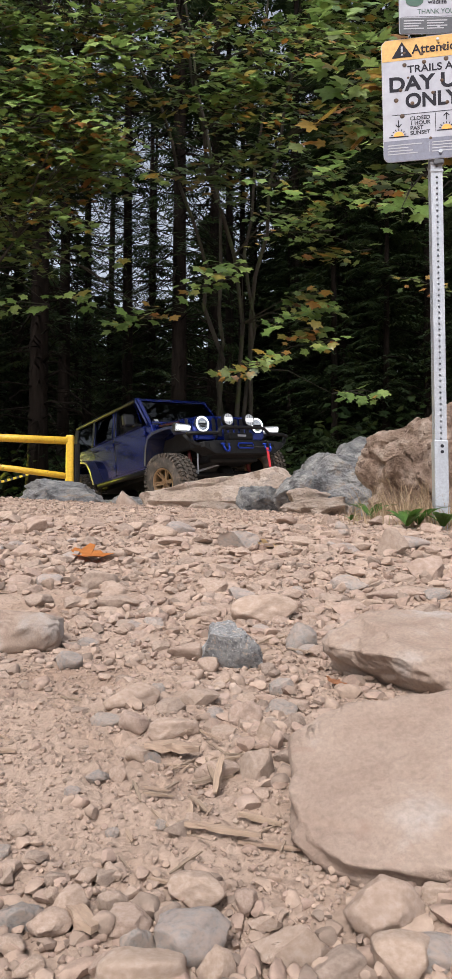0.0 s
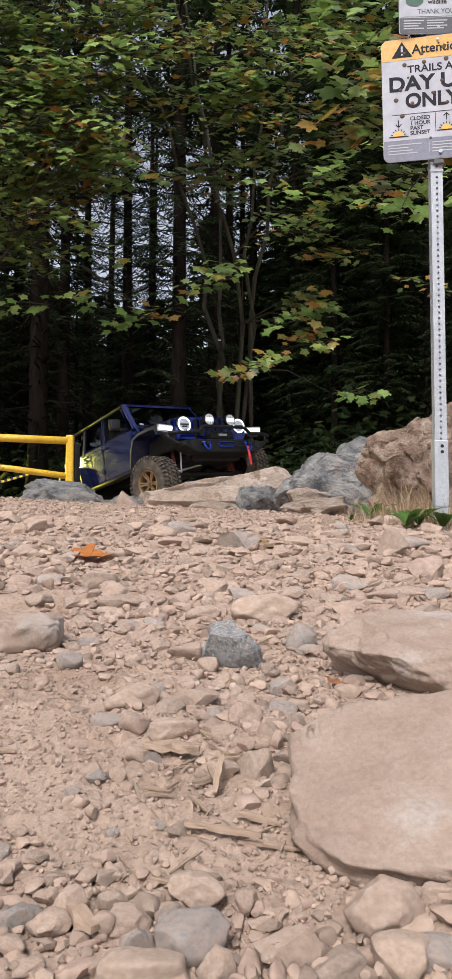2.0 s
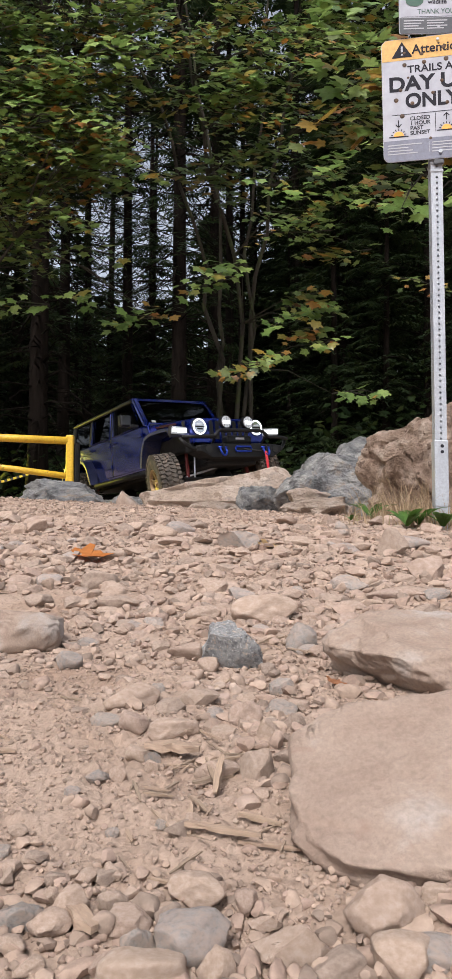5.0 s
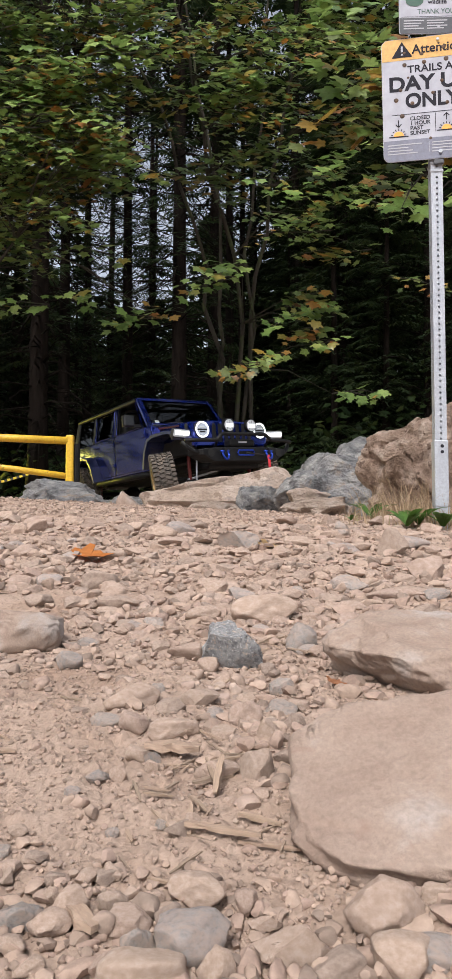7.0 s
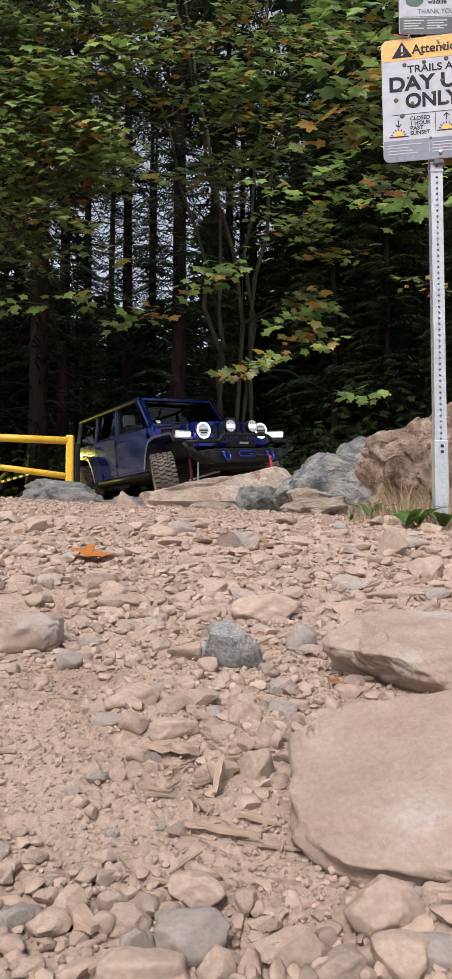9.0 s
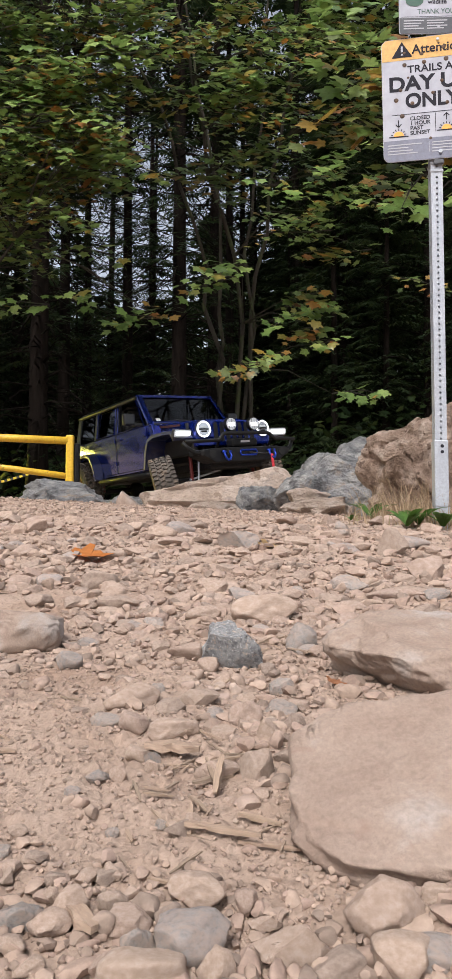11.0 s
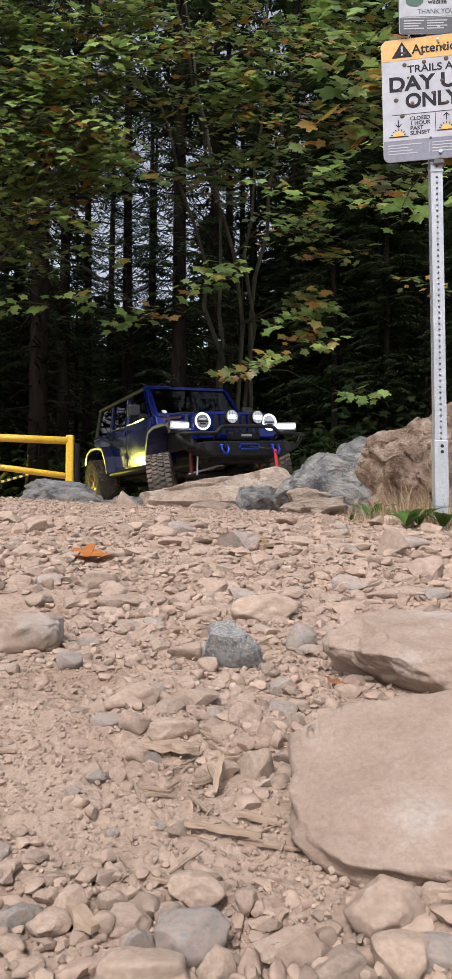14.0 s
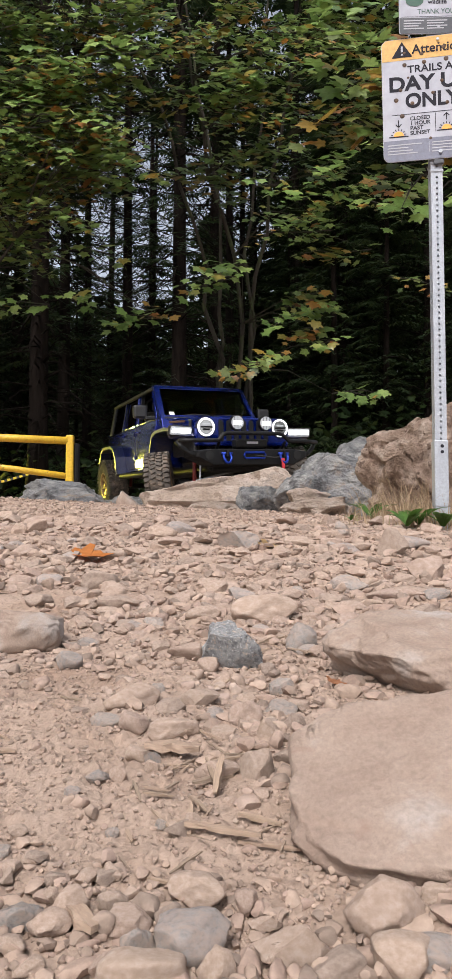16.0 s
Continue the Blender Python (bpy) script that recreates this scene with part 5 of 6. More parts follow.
maple("maple_tree", "broad maple with layered green leaves beside the trail",
      [[(-4.6, 10.2, 0.3), (-4.3, 10.2, 3.2), (-3.4, 10.0, 5.6), (-2.2, 9.8, 7.2)],
       [(-4.7, 10.3, 0.3), (-4.2, 10.4, 4.6), (-2.9, 10.6, 7.6), (-1.6, 10.6, 9.6)],
       [(-4.5, 10.1, 0.3), (-3.9, 9.8, 2.8), (-3.0, 9.6, 4.3)]],
      # the box from 9.0 to 10.5 m is out of view, added for shade
      [(-3.7, -0.9, 8.6, 10.4, 6.3, 8.8, 130), (-3.7, -1.3, 9.2, 10.6, 5.35, 6.7, 90), (-3.9, -2.4, 8.8, 10.2, 4.4, 5.4, 30), (-3.6, -1.5, 8.4, 9.6, 5.0, 6.4, 40), (-4.2, -0.8, 9.8, 11.4, 9.0, 10.5, 16), (-3.9, -2.6, 9.4, 10.8, 3.9, 4.7, 8)],
      [(-2.6, 9.9, 3.45, -0.7, -0.1, 10), (-3.2, 9.8, 3.35, -0.6, -0.12, 12), (-2.35, 9.9, 3.55, 0.4, -0.05, 6), (-1.05, 10.2, 3.35, -0.75, -0.1, 13), (-1.3, 10.2, 3.5, 0.4, -0.1, 7), (-2.2, 9.9, 4.3, 0.8, -0.2, 8)],
      22, 0.165)

maple("maple_tree", "maple branch with turning leaves hanging behind the sign",
      [[(2.6, 6.5, 0.2), (2.55, 6.4, 2.2), (2.3, 6.2, 3.8), (1.9, 6.0, 5.2)]],
      [(1.05, 2.4, 5.6, 6.8, 3.7, 5.2, 15), (1.25, 1.8, 5.6, 6.4, 3.6, 4.7, 7)],
      [(1.75, 6.0, 3.35, -0.25, -0.42, 6), (1.6, 6.1, 4.0, -0.5, -0.35, 9), (1.5, 6.0, 4.35, -0.55, -0.25, 9), (2.0, 6.0, 3.3, -0.2, -0.3, 5)],
      23, 0.19)


def undergrowth():
    """Low shrubs and ferns that fill the shade under the trees."""
    rnd = random.Random(9)
    verts, faces = [], []
    for _ in range(5200):
        y = rnd.uniform(14.2, 30.0)
        x = y * rnd.uniform(-0.45, 0.45)
        top = 1.1 + 1.6 * abs(noise.noise(Vector((x * 0.5, y * 0.5, 0)))) + (1.3 if x > 2.2 else 0.0)
        p = Vector((x, y, float(np.interp(y, PY, PZ)) + top * rnd.random() ** 0.7))
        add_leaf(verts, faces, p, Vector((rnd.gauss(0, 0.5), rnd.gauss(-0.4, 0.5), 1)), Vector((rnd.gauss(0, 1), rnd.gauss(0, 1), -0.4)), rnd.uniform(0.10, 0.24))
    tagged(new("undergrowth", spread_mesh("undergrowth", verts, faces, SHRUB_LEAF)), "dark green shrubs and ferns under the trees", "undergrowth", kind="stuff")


undergrowth()


# ---------------------------------------------------------------- stones of the trail
def big_rock(x, y, z, w, d, h, seed, material, label, turn=0.0, tilt=0.0, roll=0.0, cuts=9, rough=0.07, fine=0.02, level=5, boxy=1.0, planes=()):
    ob = thing("rock", ridged_rock_bm(seed, level, cuts, rough, fine, boxy, planes), material, label, "rock", smooth=True)
    ob.matrix_basis = pose(x, y, z, tilt, roll, turn) @ Matrix.Diagonal((w, d, h, 1))
    return ob


big_rock(0.208, 0.532, 0.030, 0.320, 0.255, 0.128, 101, SMOOTH_ROCK, "large smooth dust-covered flat-topped rock on the trail", -8, 20, -3, 3, 0.045, 0.016, 6, 0.60,
         (((-0.75, 0.65, 0.1), 0.40), ((0.1, -0.9, -0.40), 0.44), ((0.5, -0.75, -0.35), 0.34), ((0.0, 0.0, 1.0), 0.40)))
big_rock(0.284, 0.890, 0.034, 0.310, 0.19, 0.135, 119, SMOOTH_ROCK, "broad tan rock with a broken lower face", -4, 20, 3, 2, 0.05, 0.018, 6, 0.80,
         (((-0.75, -0.1, 0.65), 0.46), ((0.1, -0.8, -0.6), 0.30), ((-0.15, 0.1, 0.95), 0.42)))
big_rock(0.006, 0.985, 0.040, 0.092, 0.078, 0.090, 127, DARK_STONE, "dark angular basalt stone with pale scuffs", 20, 0, 0, 14, 0.03, 0.07, 5, 0.55)
big_rock(-0.322, 1.085, 0.056, 0.135, 0.09, 0.066, 131, SMOOTH_ROCK, "flat tan rock with a rounded top", 4, 6, 2, 5, 0.05, 0.03, 5, 0.65)
stone(0.121, 1.068, 0.062, 0.044, 0.054, 10, 2, "sharp", grey=True)
stone(0.062, 0.826, 0.036, 0.027, 0.034, 20, 1, "sharp", grey=True)
stone(0.090, 0.403, 0.046, 0.035, 0.035, -20, 0, "round")
stone(0.126, 0.416, 0.025, 0.019, 0.016, 7, 1, "round")
stone(0.092, 0.369, 0.035, 0.026, 0.025, -6, 2, "round")
stone(0.111, 0.370, 0.035, 0.026, 0.018, -19, 3, "round", grey=True)
stone(0.057, 0.365, 0.032, 0.024, 0.017, 8, 4, "round")
stone(0.035, 0.374, 0.045, 0.027, 0.036, -5, 5, "sharp")
stone(-0.008, 0.396, 0.023, 0.014, 0.022, -18, 6, "sharp")
stone(-0.019, 0.385, 0.046, 0.035, 0.024, 9, 7, "round", grey=True)
stone(-0.047, 0.382, 0.021, 0.016, 0.023, -4, 8, "round", grey=True)
stone(-0.005, 0.362, 0.021, 0.015, 0.023, -17, 0, "round")
stone(-0.043, 0.359, 0.047, 0.035, 0.025, 10, 1, "round")
stone(0.012, 0.422, 0.015, 0.011, 0.017, -3, 2, "round")
stone(-0.016, 0.432, 0.041, 0.031, 0.022, -16, 3, "round")
stone(-0.044, 0.426, 0.015, 0.011, 0.012, 11, 4, "round")
stone(-0.055, 0.405, 0.031, 0.023, 0.016, -2, 5, "round")
stone(-0.031, 0.407, 0.021, 0.016, 0.017, -15, 6, "round")
stone(-0.091, 0.415, 0.027, 0.020, 0.023, 12, 7, "round")
stone(-0.118, 0.410, 0.030, 0.022, 0.019, -1, 8, "round", grey=True)
stone(-0.100, 0.401, 0.026, 0.020, 0.014, -14, 0, "round")
stone(-0.108, 0.445, 0.014, 0.011, 0.010, 13, 1, "round")
stone(-0.067, 0.420, 0.018, 0.011, 0.022, 0, 2, "sharp")
stone(-0.116, 0.386, 0.020, 0.015, 0.012, -13, 3, "round")
stone(-0.102, 0.368, 0.017, 0.013, 0.011, 14, 4, "round")
stone(0.022, 0.407, 0.022, 0.013, 0.012, 1, 5, "sharp")
stone(0.017, 0.380, 0.018, 0.011, 0.017, -12, 6, "sharp")
stone(-0.088, 0.448, 0.017, 0.013, 0.009, 15, 7, "round")
stone(-0.125, 0.467, 0.015, 0.011, 0.009, 2, 8, "round")
stone(-0.107, 0.429, 0.011, 0.008, 0.010, -11, 0, "round")
stone(-0.065, 0.367, 0.015, 0.009, 0.017, 16, 1, "sharp")
stone(-0.140, 0.456, 0.016, 0.012, 0.010, 3, 2, "round")
stone(-0.147, 0.501, 0.017, 0.013, 0.011, -10, 3, "round")
stone(-0.103, 0.764, 0.064, 0.048, 0.034, 17, 4, "round")
stone(-0.079, 0.799, 0.018, 0.014, 0.022, 4, 5, "round", grey=True)
stone(-0.031, 0.757, 0.049, 0.030, 0.035, -9, 6, "sharp")
stone(-0.060, 0.730, 0.044, 0.033, 0.023, 18, 7, "round")
stone(-0.089, 0.681, 0.030, 0.022, 0.032, 5, 8, "round")
stone(-0.120, 0.697, 0.032, 0.024, 0.020, -8, 0, "round", grey=True)
stone(-0.050, 0.669, 0.051, 0.038, 0.027, 19, 1, "round")
stone(-0.010, 0.724, 0.026, 0.019, 0.018, 6, 2, "sharp", grey=True)
stone(0.021, 0.696, 0.038, 0.028, 0.038, -7, 3, "round")
stone(0.059, 0.736, 0.040, 0.030, 0.028, -20, 4, "round", grey=True)
stone(0.000, 0.668, 0.036, 0.027, 0.019, 7, 5, "round")
stone(-0.008, 0.582, 0.040, 0.024, 0.031, -6, 6, "sharp")
stone(0.024, 0.576, 0.034, 0.021, 0.041, -19, 7, "sharp")
stone(-0.078, 0.624, 0.023, 0.017, 0.022, 8, 8, "round")
stone(-0.064, 0.617, 0.017, 0.013, 0.021, -5, 0, "sharp", grey=True)
stone(-0.063, 0.597, 0.014, 0.010, 0.015, -18, 1, "round")
stone(-0.107, 0.579, 0.021, 0.016, 0.013, 9, 2, "round", grey=True)
stone(-0.089, 0.582, 0.016, 0.012, 0.019, -4, 3, "round")
stone(-0.025, 0.499, 0.016, 0.009, 0.019, -17, 4, "sharp")
stone(-0.036, 0.501, 0.012, 0.009, 0.013, 10, 5, "round")
stone(0.010, 0.492, 0.015, 0.011, 0.012, -3, 6, "round")
stone(-0.122, 0.556, 0.015, 0.011, 0.008, -16, 7, "round", grey=True)
stone(0.040, 0.655, 0.029, 0.017, 0.027, 11, 8, "sharp")
stone(0.065, 0.675, 0.026, 0.020, 0.024, -2, 0, "round")
stone(0.051, 0.611, 0.022, 0.013, 0.019, -15, 1, "sharp")
stone(0.028, 0.538, 0.014, 0.011, 0.011, 12, 2, "round")
stone(0.004, 0.537, 0.012, 0.009, 0.009, -1, 3, "round")
stone(-0.047, 0.509, 0.010, 0.007, 0.009, -14, 4, "round", grey=True)
stone(-0.081, 0.500, 0.010, 0.007, 0.008, 13, 5, "round", grey=True)
stone(-0.155, 0.664, 0.018, 0.013, 0.009, 0, 6, "round")
stone(-0.164, 0.610, 0.014, 0.011, 0.007, -13, 7, "round")
stone(-0.155, 0.745, 0.020, 0.015, 0.011, 14, 8, "round")
stone(-0.212, 0.939, 0.037, 0.027, 0.036, 1, 0, "round", grey=True)
stone(-0.060, 1.000, 0.055, 0.033, 0.035, -12, 1, "sharp")
stone(-0.023, 0.932, 0.033, 0.025, 0.029, 15, 2, "round")
stone(-0.127, 0.970, 0.040, 0.030, 0.025, 2, 3, "sharp")
stone(-0.102, 1.057, 0.038, 0.028, 0.020, -11, 4, "sharp")
stone(0.058, 0.942, 0.028, 0.021, 0.021, 16, 5, "round")
stone(-0.002, 0.856, 0.033, 0.025, 0.024, 3, 6, "round")
stone(0.023, 0.790, 0.031, 0.023, 0.019, -10, 7, "round")
stone(0.081, 0.767, 0.027, 0.020, 0.017, 17, 8, "round")
stone(-0.048, 0.855, 0.030, 0.023, 0.016, 4, 0, "round")
stone(-0.129, 0.885, 0.024, 0.018, 0.012, -9, 1, "round")
stone(0.199, 1.140, 0.047, 0.035, 0.036, 18, 2, "round")
stone(0.134, 1.034, 0.033, 0.025, 0.023, 5, 3, "sharp")
stone(0.212, 1.199, 0.066, 0.049, 0.045, -8, 4, "sharp")
stone(0.360, 1.271, 0.088, 0.053, 0.046, 19, 5, "sharp")
stone(0.278, 1.242, 0.044, 0.033, 0.026, 6, 6, "round")
stone(0.521, 1.795, 0.121, 0.073, 0.091, -7, 7, "sharp")
stone(0.541, 2.213, 0.111, 0.067, 0.123, -20, 8, "sharp")
stone(0.053, 2.414, 0.163, 0.122, 0.086, 7, 0, "sharp", grey=True)
stone(-0.299, 1.641, 0.090, 0.068, 0.062, -6, 1, "round")
stone(-0.220, 1.417, 0.088, 0.053, 0.047, -19, 2, "sharp")
stone(0.073, 1.278, 0.129, 0.097, 0.068, 8, 3, "round")
stone(-0.042, 1.281, 0.068, 0.051, 0.036, -5, 4, "round")
stone(-0.144, 1.334, 0.064, 0.039, 0.034, -18, 5, "sharp")
stone(0.291, 1.626, 0.092, 0.069, 0.049, 9, 6, "round", grey=True)
stone(-0.025, 1.637, 0.076, 0.057, 0.040, -4, 7, "sharp")
stone(0.032, 1.495, 0.067, 0.050, 0.035, -17, 8, "sharp", grey=True)
stone(0.229, 1.426, 0.076, 0.057, 0.040, 10, 0, "sharp")
stone(0.335, 1.499, 0.080, 0.060, 0.042, -3, 1, "sharp")
stone(0.414, 1.538, 0.082, 0.061, 0.043, -16, 2, "sharp")
stone(0.186, 1.744, 0.078, 0.058, 0.041, 11, 3, "sharp")
stone(0.099, 2.055, 0.092, 0.055, 0.049, -2, 4, "sharp")
stone(0.328, 1.833, 0.066, 0.049, 0.042, -15, 5, "round")
stone(0.294, 2.055, 0.074, 0.055, 0.043, 12, 6, "round")
stone(0.367, 1.779, 0.057, 0.034, 0.037, -1, 7, "sharp")
stone(-0.487, 2.055, 0.074, 0.055, 0.039, -14, 8, "round")
stone(-0.636, 2.181, 0.097, 0.073, 0.051, 13, 0, "round")
stone(-0.356, 2.160, 0.085, 0.051, 0.045, 0, 1, "sharp")
stone(-0.387, 1.422, 0.063, 0.047, 0.033, -13, 2, "round")
stone(-0.499, 1.664, 0.089, 0.067, 0.047, 14, 3, "sharp")
stone(-0.316, 1.420, 0.056, 0.042, 0.029, 1, 4, "sharp")
stone(-0.433, 1.698, 0.067, 0.050, 0.035, -12, 5, "round", grey=True)
stone(-0.156, 1.697, 0.061, 0.045, 0.032, 15, 6, "sharp")
stone(-0.086, 1.530, 0.055, 0.041, 0.029, 2, 7, "round")
stone(-0.253, 1.213, 0.047, 0.036, 0.025, -11, 8, "sharp")
stone(-0.170, 1.164, 0.041, 0.031, 0.022, 16, 0, "round")
stone(-0.761, 2.872, 0.088, 0.066, 0.046, 3, 1, "sharp")
stone(-0.370, 2.874, 0.093, 0.070, 0.049, -10, 2, "round")
stone(0.280, 1.117, 0.030, 0.022, 0.016, 17, 3, "sharp")
stone(0.139, 1.491, 0.053, 0.040, 0.028, 4, 4, "round")
stone(0.157, 1.263, 0.045, 0.034, 0.026, -9, 5, "round")
stone(0.455, 1.493, 0.059, 0.044, 0.031, 18, 6, "sharp", grey=True)
stone(0.385, 1.263, 0.045, 0.034, 0.024, 5, 7, "round")
stone(0.178, 2.228, 0.072, 0.043, 0.038, -8, 8, "sharp")
stone(0.642, 2.376, 0.127, 0.095, 0.067, 19, 0, "round", grey=True)
stone(0.360, 2.364, 0.085, 0.064, 0.045, 6, 1, "round")
stone(0.454, 2.300, 0.091, 0.068, 0.049, -7, 2, "sharp")
stone(-0.115, 2.052, 0.066, 0.050, 0.035, -20, 3, "round")


def open_soil(x, y):
    """How bare the trodden soil is: 1 on the compact stretch, 0 where stones lie thick."""
    near = min(max((1.15 - y) / 0.35, 0.0), 1.0) * min(max((y - 0.42) / 0.06, 0.0), 1.0)
    left = min(max((0.02 - x - 0.10 * (y - 0.5)) / 0.06 + 0.25, 0.0), 1.0)
    apron = 1.0 if 0.43 < y < 0.54 and -0.06 < x < 0.10 else 0.0
    return near * max(left, apron)


def scatter_stones():
    """Loose stones between the larger ones."""
    rnd = random.Random(11)
    for k in range(330):
        y = 0.38 * (3.4 / 0.38) ** rnd.random() ** 0.75
        x = y * rnd.uniform(-0.40, 0.40)
        if -0.02 < x - 0.03 < 0.30 and 0.40 < y < 1.02:
            continue
        if rnd.random() < 0.85 * open_soil(x, y):
            continue
        s = y * rnd.uniform(0.014, 0.036)
        stone(x, y, s * rnd.uniform(1.0, 1.6), s * rnd.uniform(0.8, 1.2), s * rnd.uniform(0.5, 0.9), rnd.uniform(0, 360), rnd.randrange(9), rnd.choice(("round", "sharp", "sharp")), rnd.uniform(0.25, 0.42), rnd.random() < 0.12, rnd.uniform(-15, 15))


scatter_stones()


def joined_stones(name, count, reach, lo, hi, variants, label, seed, spread=0.45, sink=0.30, material=None, power=1.0, bare=0.93):
    """Countless small stones as one object: unit stones moved, turned and sized in bulk."""
    rng = np.random.default_rng(seed)
    forms = []
    for v in variants:
        v.verts.ensure_lookup_table()
        forms.append((np.array([tuple(p.co) for p in v.verts]), np.array([[q.index for q in f.verts] for f in v.faces])))
        v.free()
    vs, fs, base_i = [], [], 0
    for k in range(count):
        y = reach[0] * (reach[1] / reach[0]) ** (rng.random() ** power)
        x = y * rng.uniform(-spread, spread)
        if reach[0] < 1.0 and 0.08 < x < 0.30 and 0.47 < y < 0.64:
            continue
        patch = noise.noise(Vector((x * 2.3, y * 1.7, 5.0)))
        if rng.random() < bare * open_soil(x, y) or (0.47 < y < 1.6 and rng.random() < 0.30 - 1.2 * patch):
            continue
        p, f = forms[k % len(forms)]
        s = (0.6 + 0.33 * min(y, 2.2) + 0.08 * max(y - 2.2, 0.0)) * rng.uniform(lo, hi) * (0.7 + 0.6 * rng.random() ** 2)
        w = np.array([s * rng.uniform(0.9, 1.5), s * rng.uniform(0.75, 1.1), s * rng.uniform(0.5, 0.95)])
        a, b = rng.uniform(0, 6.283), rng.uniform(-0.35, 0.35)
        q = p * w
        q = np.stack([q[:, 0], q[:, 1] * np.cos(b) - q[:, 2] * np.sin(b), q[:, 1] * np.sin(b) + q[:, 2] * np.cos(b)], 1)
        q = np.stack([q[:, 0] * np.cos(a) - q[:, 1] * np.sin(a), q[:, 0] * np.sin(a) + q[:, 1] * np.cos(a), q[:, 2]], 1)
        z = ground_at(x, y) + relief(x, y) + w[2] * (0.5 - sink)
        vs.append(q + np.array([x, y, z]))
        fs.append(f + base_i)
        base_i += len(p)
    me = bpy.data.meshes.new(name)
    me.from_pydata(np.concatenate(vs).tolist(), [], np.concatenate(fs).tolist())
    me.materials.append(material or GRAVEL)
    me.polygons.foreach_set("use_smooth", [True] * len(me.polygons))
    me.set_sharp_from_angle(angle=radians(40))
    return tagged(new(name, me), label, "gravel", kind="stuff")


joined_stones("gravel", 7000, (0.34, 9.0), 0.008, 0.022, [rock_bm(200 + k, 2, 9, 0.07, fine=0.03, boxy=(1.0, 0.7)[k % 2], deep=0.25) for k in range(14)], "loose tan and grey gravel covering the trail", 5, power=0.9)
joined_stones("trail_side_gravel", 5000, (0.5, 10.0), 0.014, 0.032, [rock_bm(280 + k, 1, 6, 0.07, deep=0.2) for k in range(8)], "loose gravel along both sides of the trail", 25, spread=1.6, power=0.6)
joined_stones("rubble", 1300, (1.15, 3.2), 0.018, 0.036, [rock_bm(250 + k, 3, 11, 0.07, fine=0.03, boxy=(1.0, 0.65)[k % 2], deep=0.19) for k in range(14)], "angular rubble bedded in the trail", 15, sink=0.36)
joined_stones("fine_gravel", 38000, (0.36, 7.5), 0.0018, 0.0068, [rock_bm(300 + k, 1, 4, 0.08, deep=0.3) for k in range(6)], "fine crumbs of soil and grit", 6, power=0.8, sink=0.2, bare=0.15)


# ---------------------------------------------------------------- wood splinters, fallen leaves, weeds
WOOD = surface("dry_splintered_wood", [(0.3, (0.33, 0.24, 0.175)), (0.7, (0.47, 0.355, 0.27))], 30.0, 0.85, 0.6, 220.0, stretch=(0.3, 3, 3), spread=0.35, bump_size=0.001)


def splinter(x, y, length, width, turn, lift=0.0, seed=0, up=0.0):
    rnd = random.Random(seed)
    bm = bmesh.new()
    n = 7
    rings = []
    for k in range(n):
        u = k / (n - 1)
        wv = width * (0.25 + 0.75 * math.sin(math.pi * min(max(u, 0.06), 0.94)) ** 0.5)
        off = 0.10 * width * rnd.uniform(-1, 1)
        rings.append([bm.verts.new((length * (u - 0.5), off + wv * a * rnd.uniform(0.35, 0.55), wv * b * rnd.uniform(0.2, 0.45))) for a, b in ((-1, -1), (1, -1), (1, 1), (-1, 1))])
    for u, v in zip(rings, rings[1:]):
        for k in range(4):
            bm.faces.new((u[k], u[(k + 1) % 4], v[(k + 1) % 4], v[k]))
    bm.faces.new(rings[0][::-1])
    bm.faces.new(rings[-1])
    ob = thing("wood_splinter", bm, WOOD, "dry splinter of shredded wood lying on the soil", "wood splinter", "wood splinters")
    ob.matrix_basis = pose(x, y, ground_at(x, y) + relief(x, y) + width * 0.3 + lift, 0, -up, turn)
    return ob


splinter(-0.005, 0.488, 0.062, 0.006, -20, 0.004, 1)
splinter(0.030, 0.478, 0.045, 0.004, -12, 0.003, 2)
splinter(-0.006, 0.560, 0.040, 0.006, 80, 0.012, 3, 25)
splinter(-0.012, 0.575, 0.030, 0.004, 110, 0.010, 4, 30)
splinter(-0.048, 0.625, 0.050, 0.012, -8, 0.006, 5)
splinter(-0.085, 0.405, 0.040, 0.010, -50, 0.006, 6)
splinter(-0.165, 0.395, 0.045, 0.008, 30, 0.004, 7)


def splinters():
    rnd = random.Random(3)
    for k in range(70):
        c = rnd.random()
        if c < 0.5:
            x, y = rnd.gauss(-0.02, 0.035), rnd.gauss(0.56, 0.06)
        elif c < 0.75:
            x, y = rnd.gauss(0.075, 0.03), rnd.gauss(1.08, 0.04)
        else:
            y = 0.42 + 1.4 * rnd.random()
            x = y * rnd.uniform(-0.33, 0.15)
        l = rnd.uniform(0.010, 0.034) * (0.7 + 0.6 * y)
        splinter(x, y, l, l * rnd.uniform(0.06, 0.16), rnd.uniform(0, 180), 0.003, 50 + k, rnd.uniform(-12, 20))


splinters()


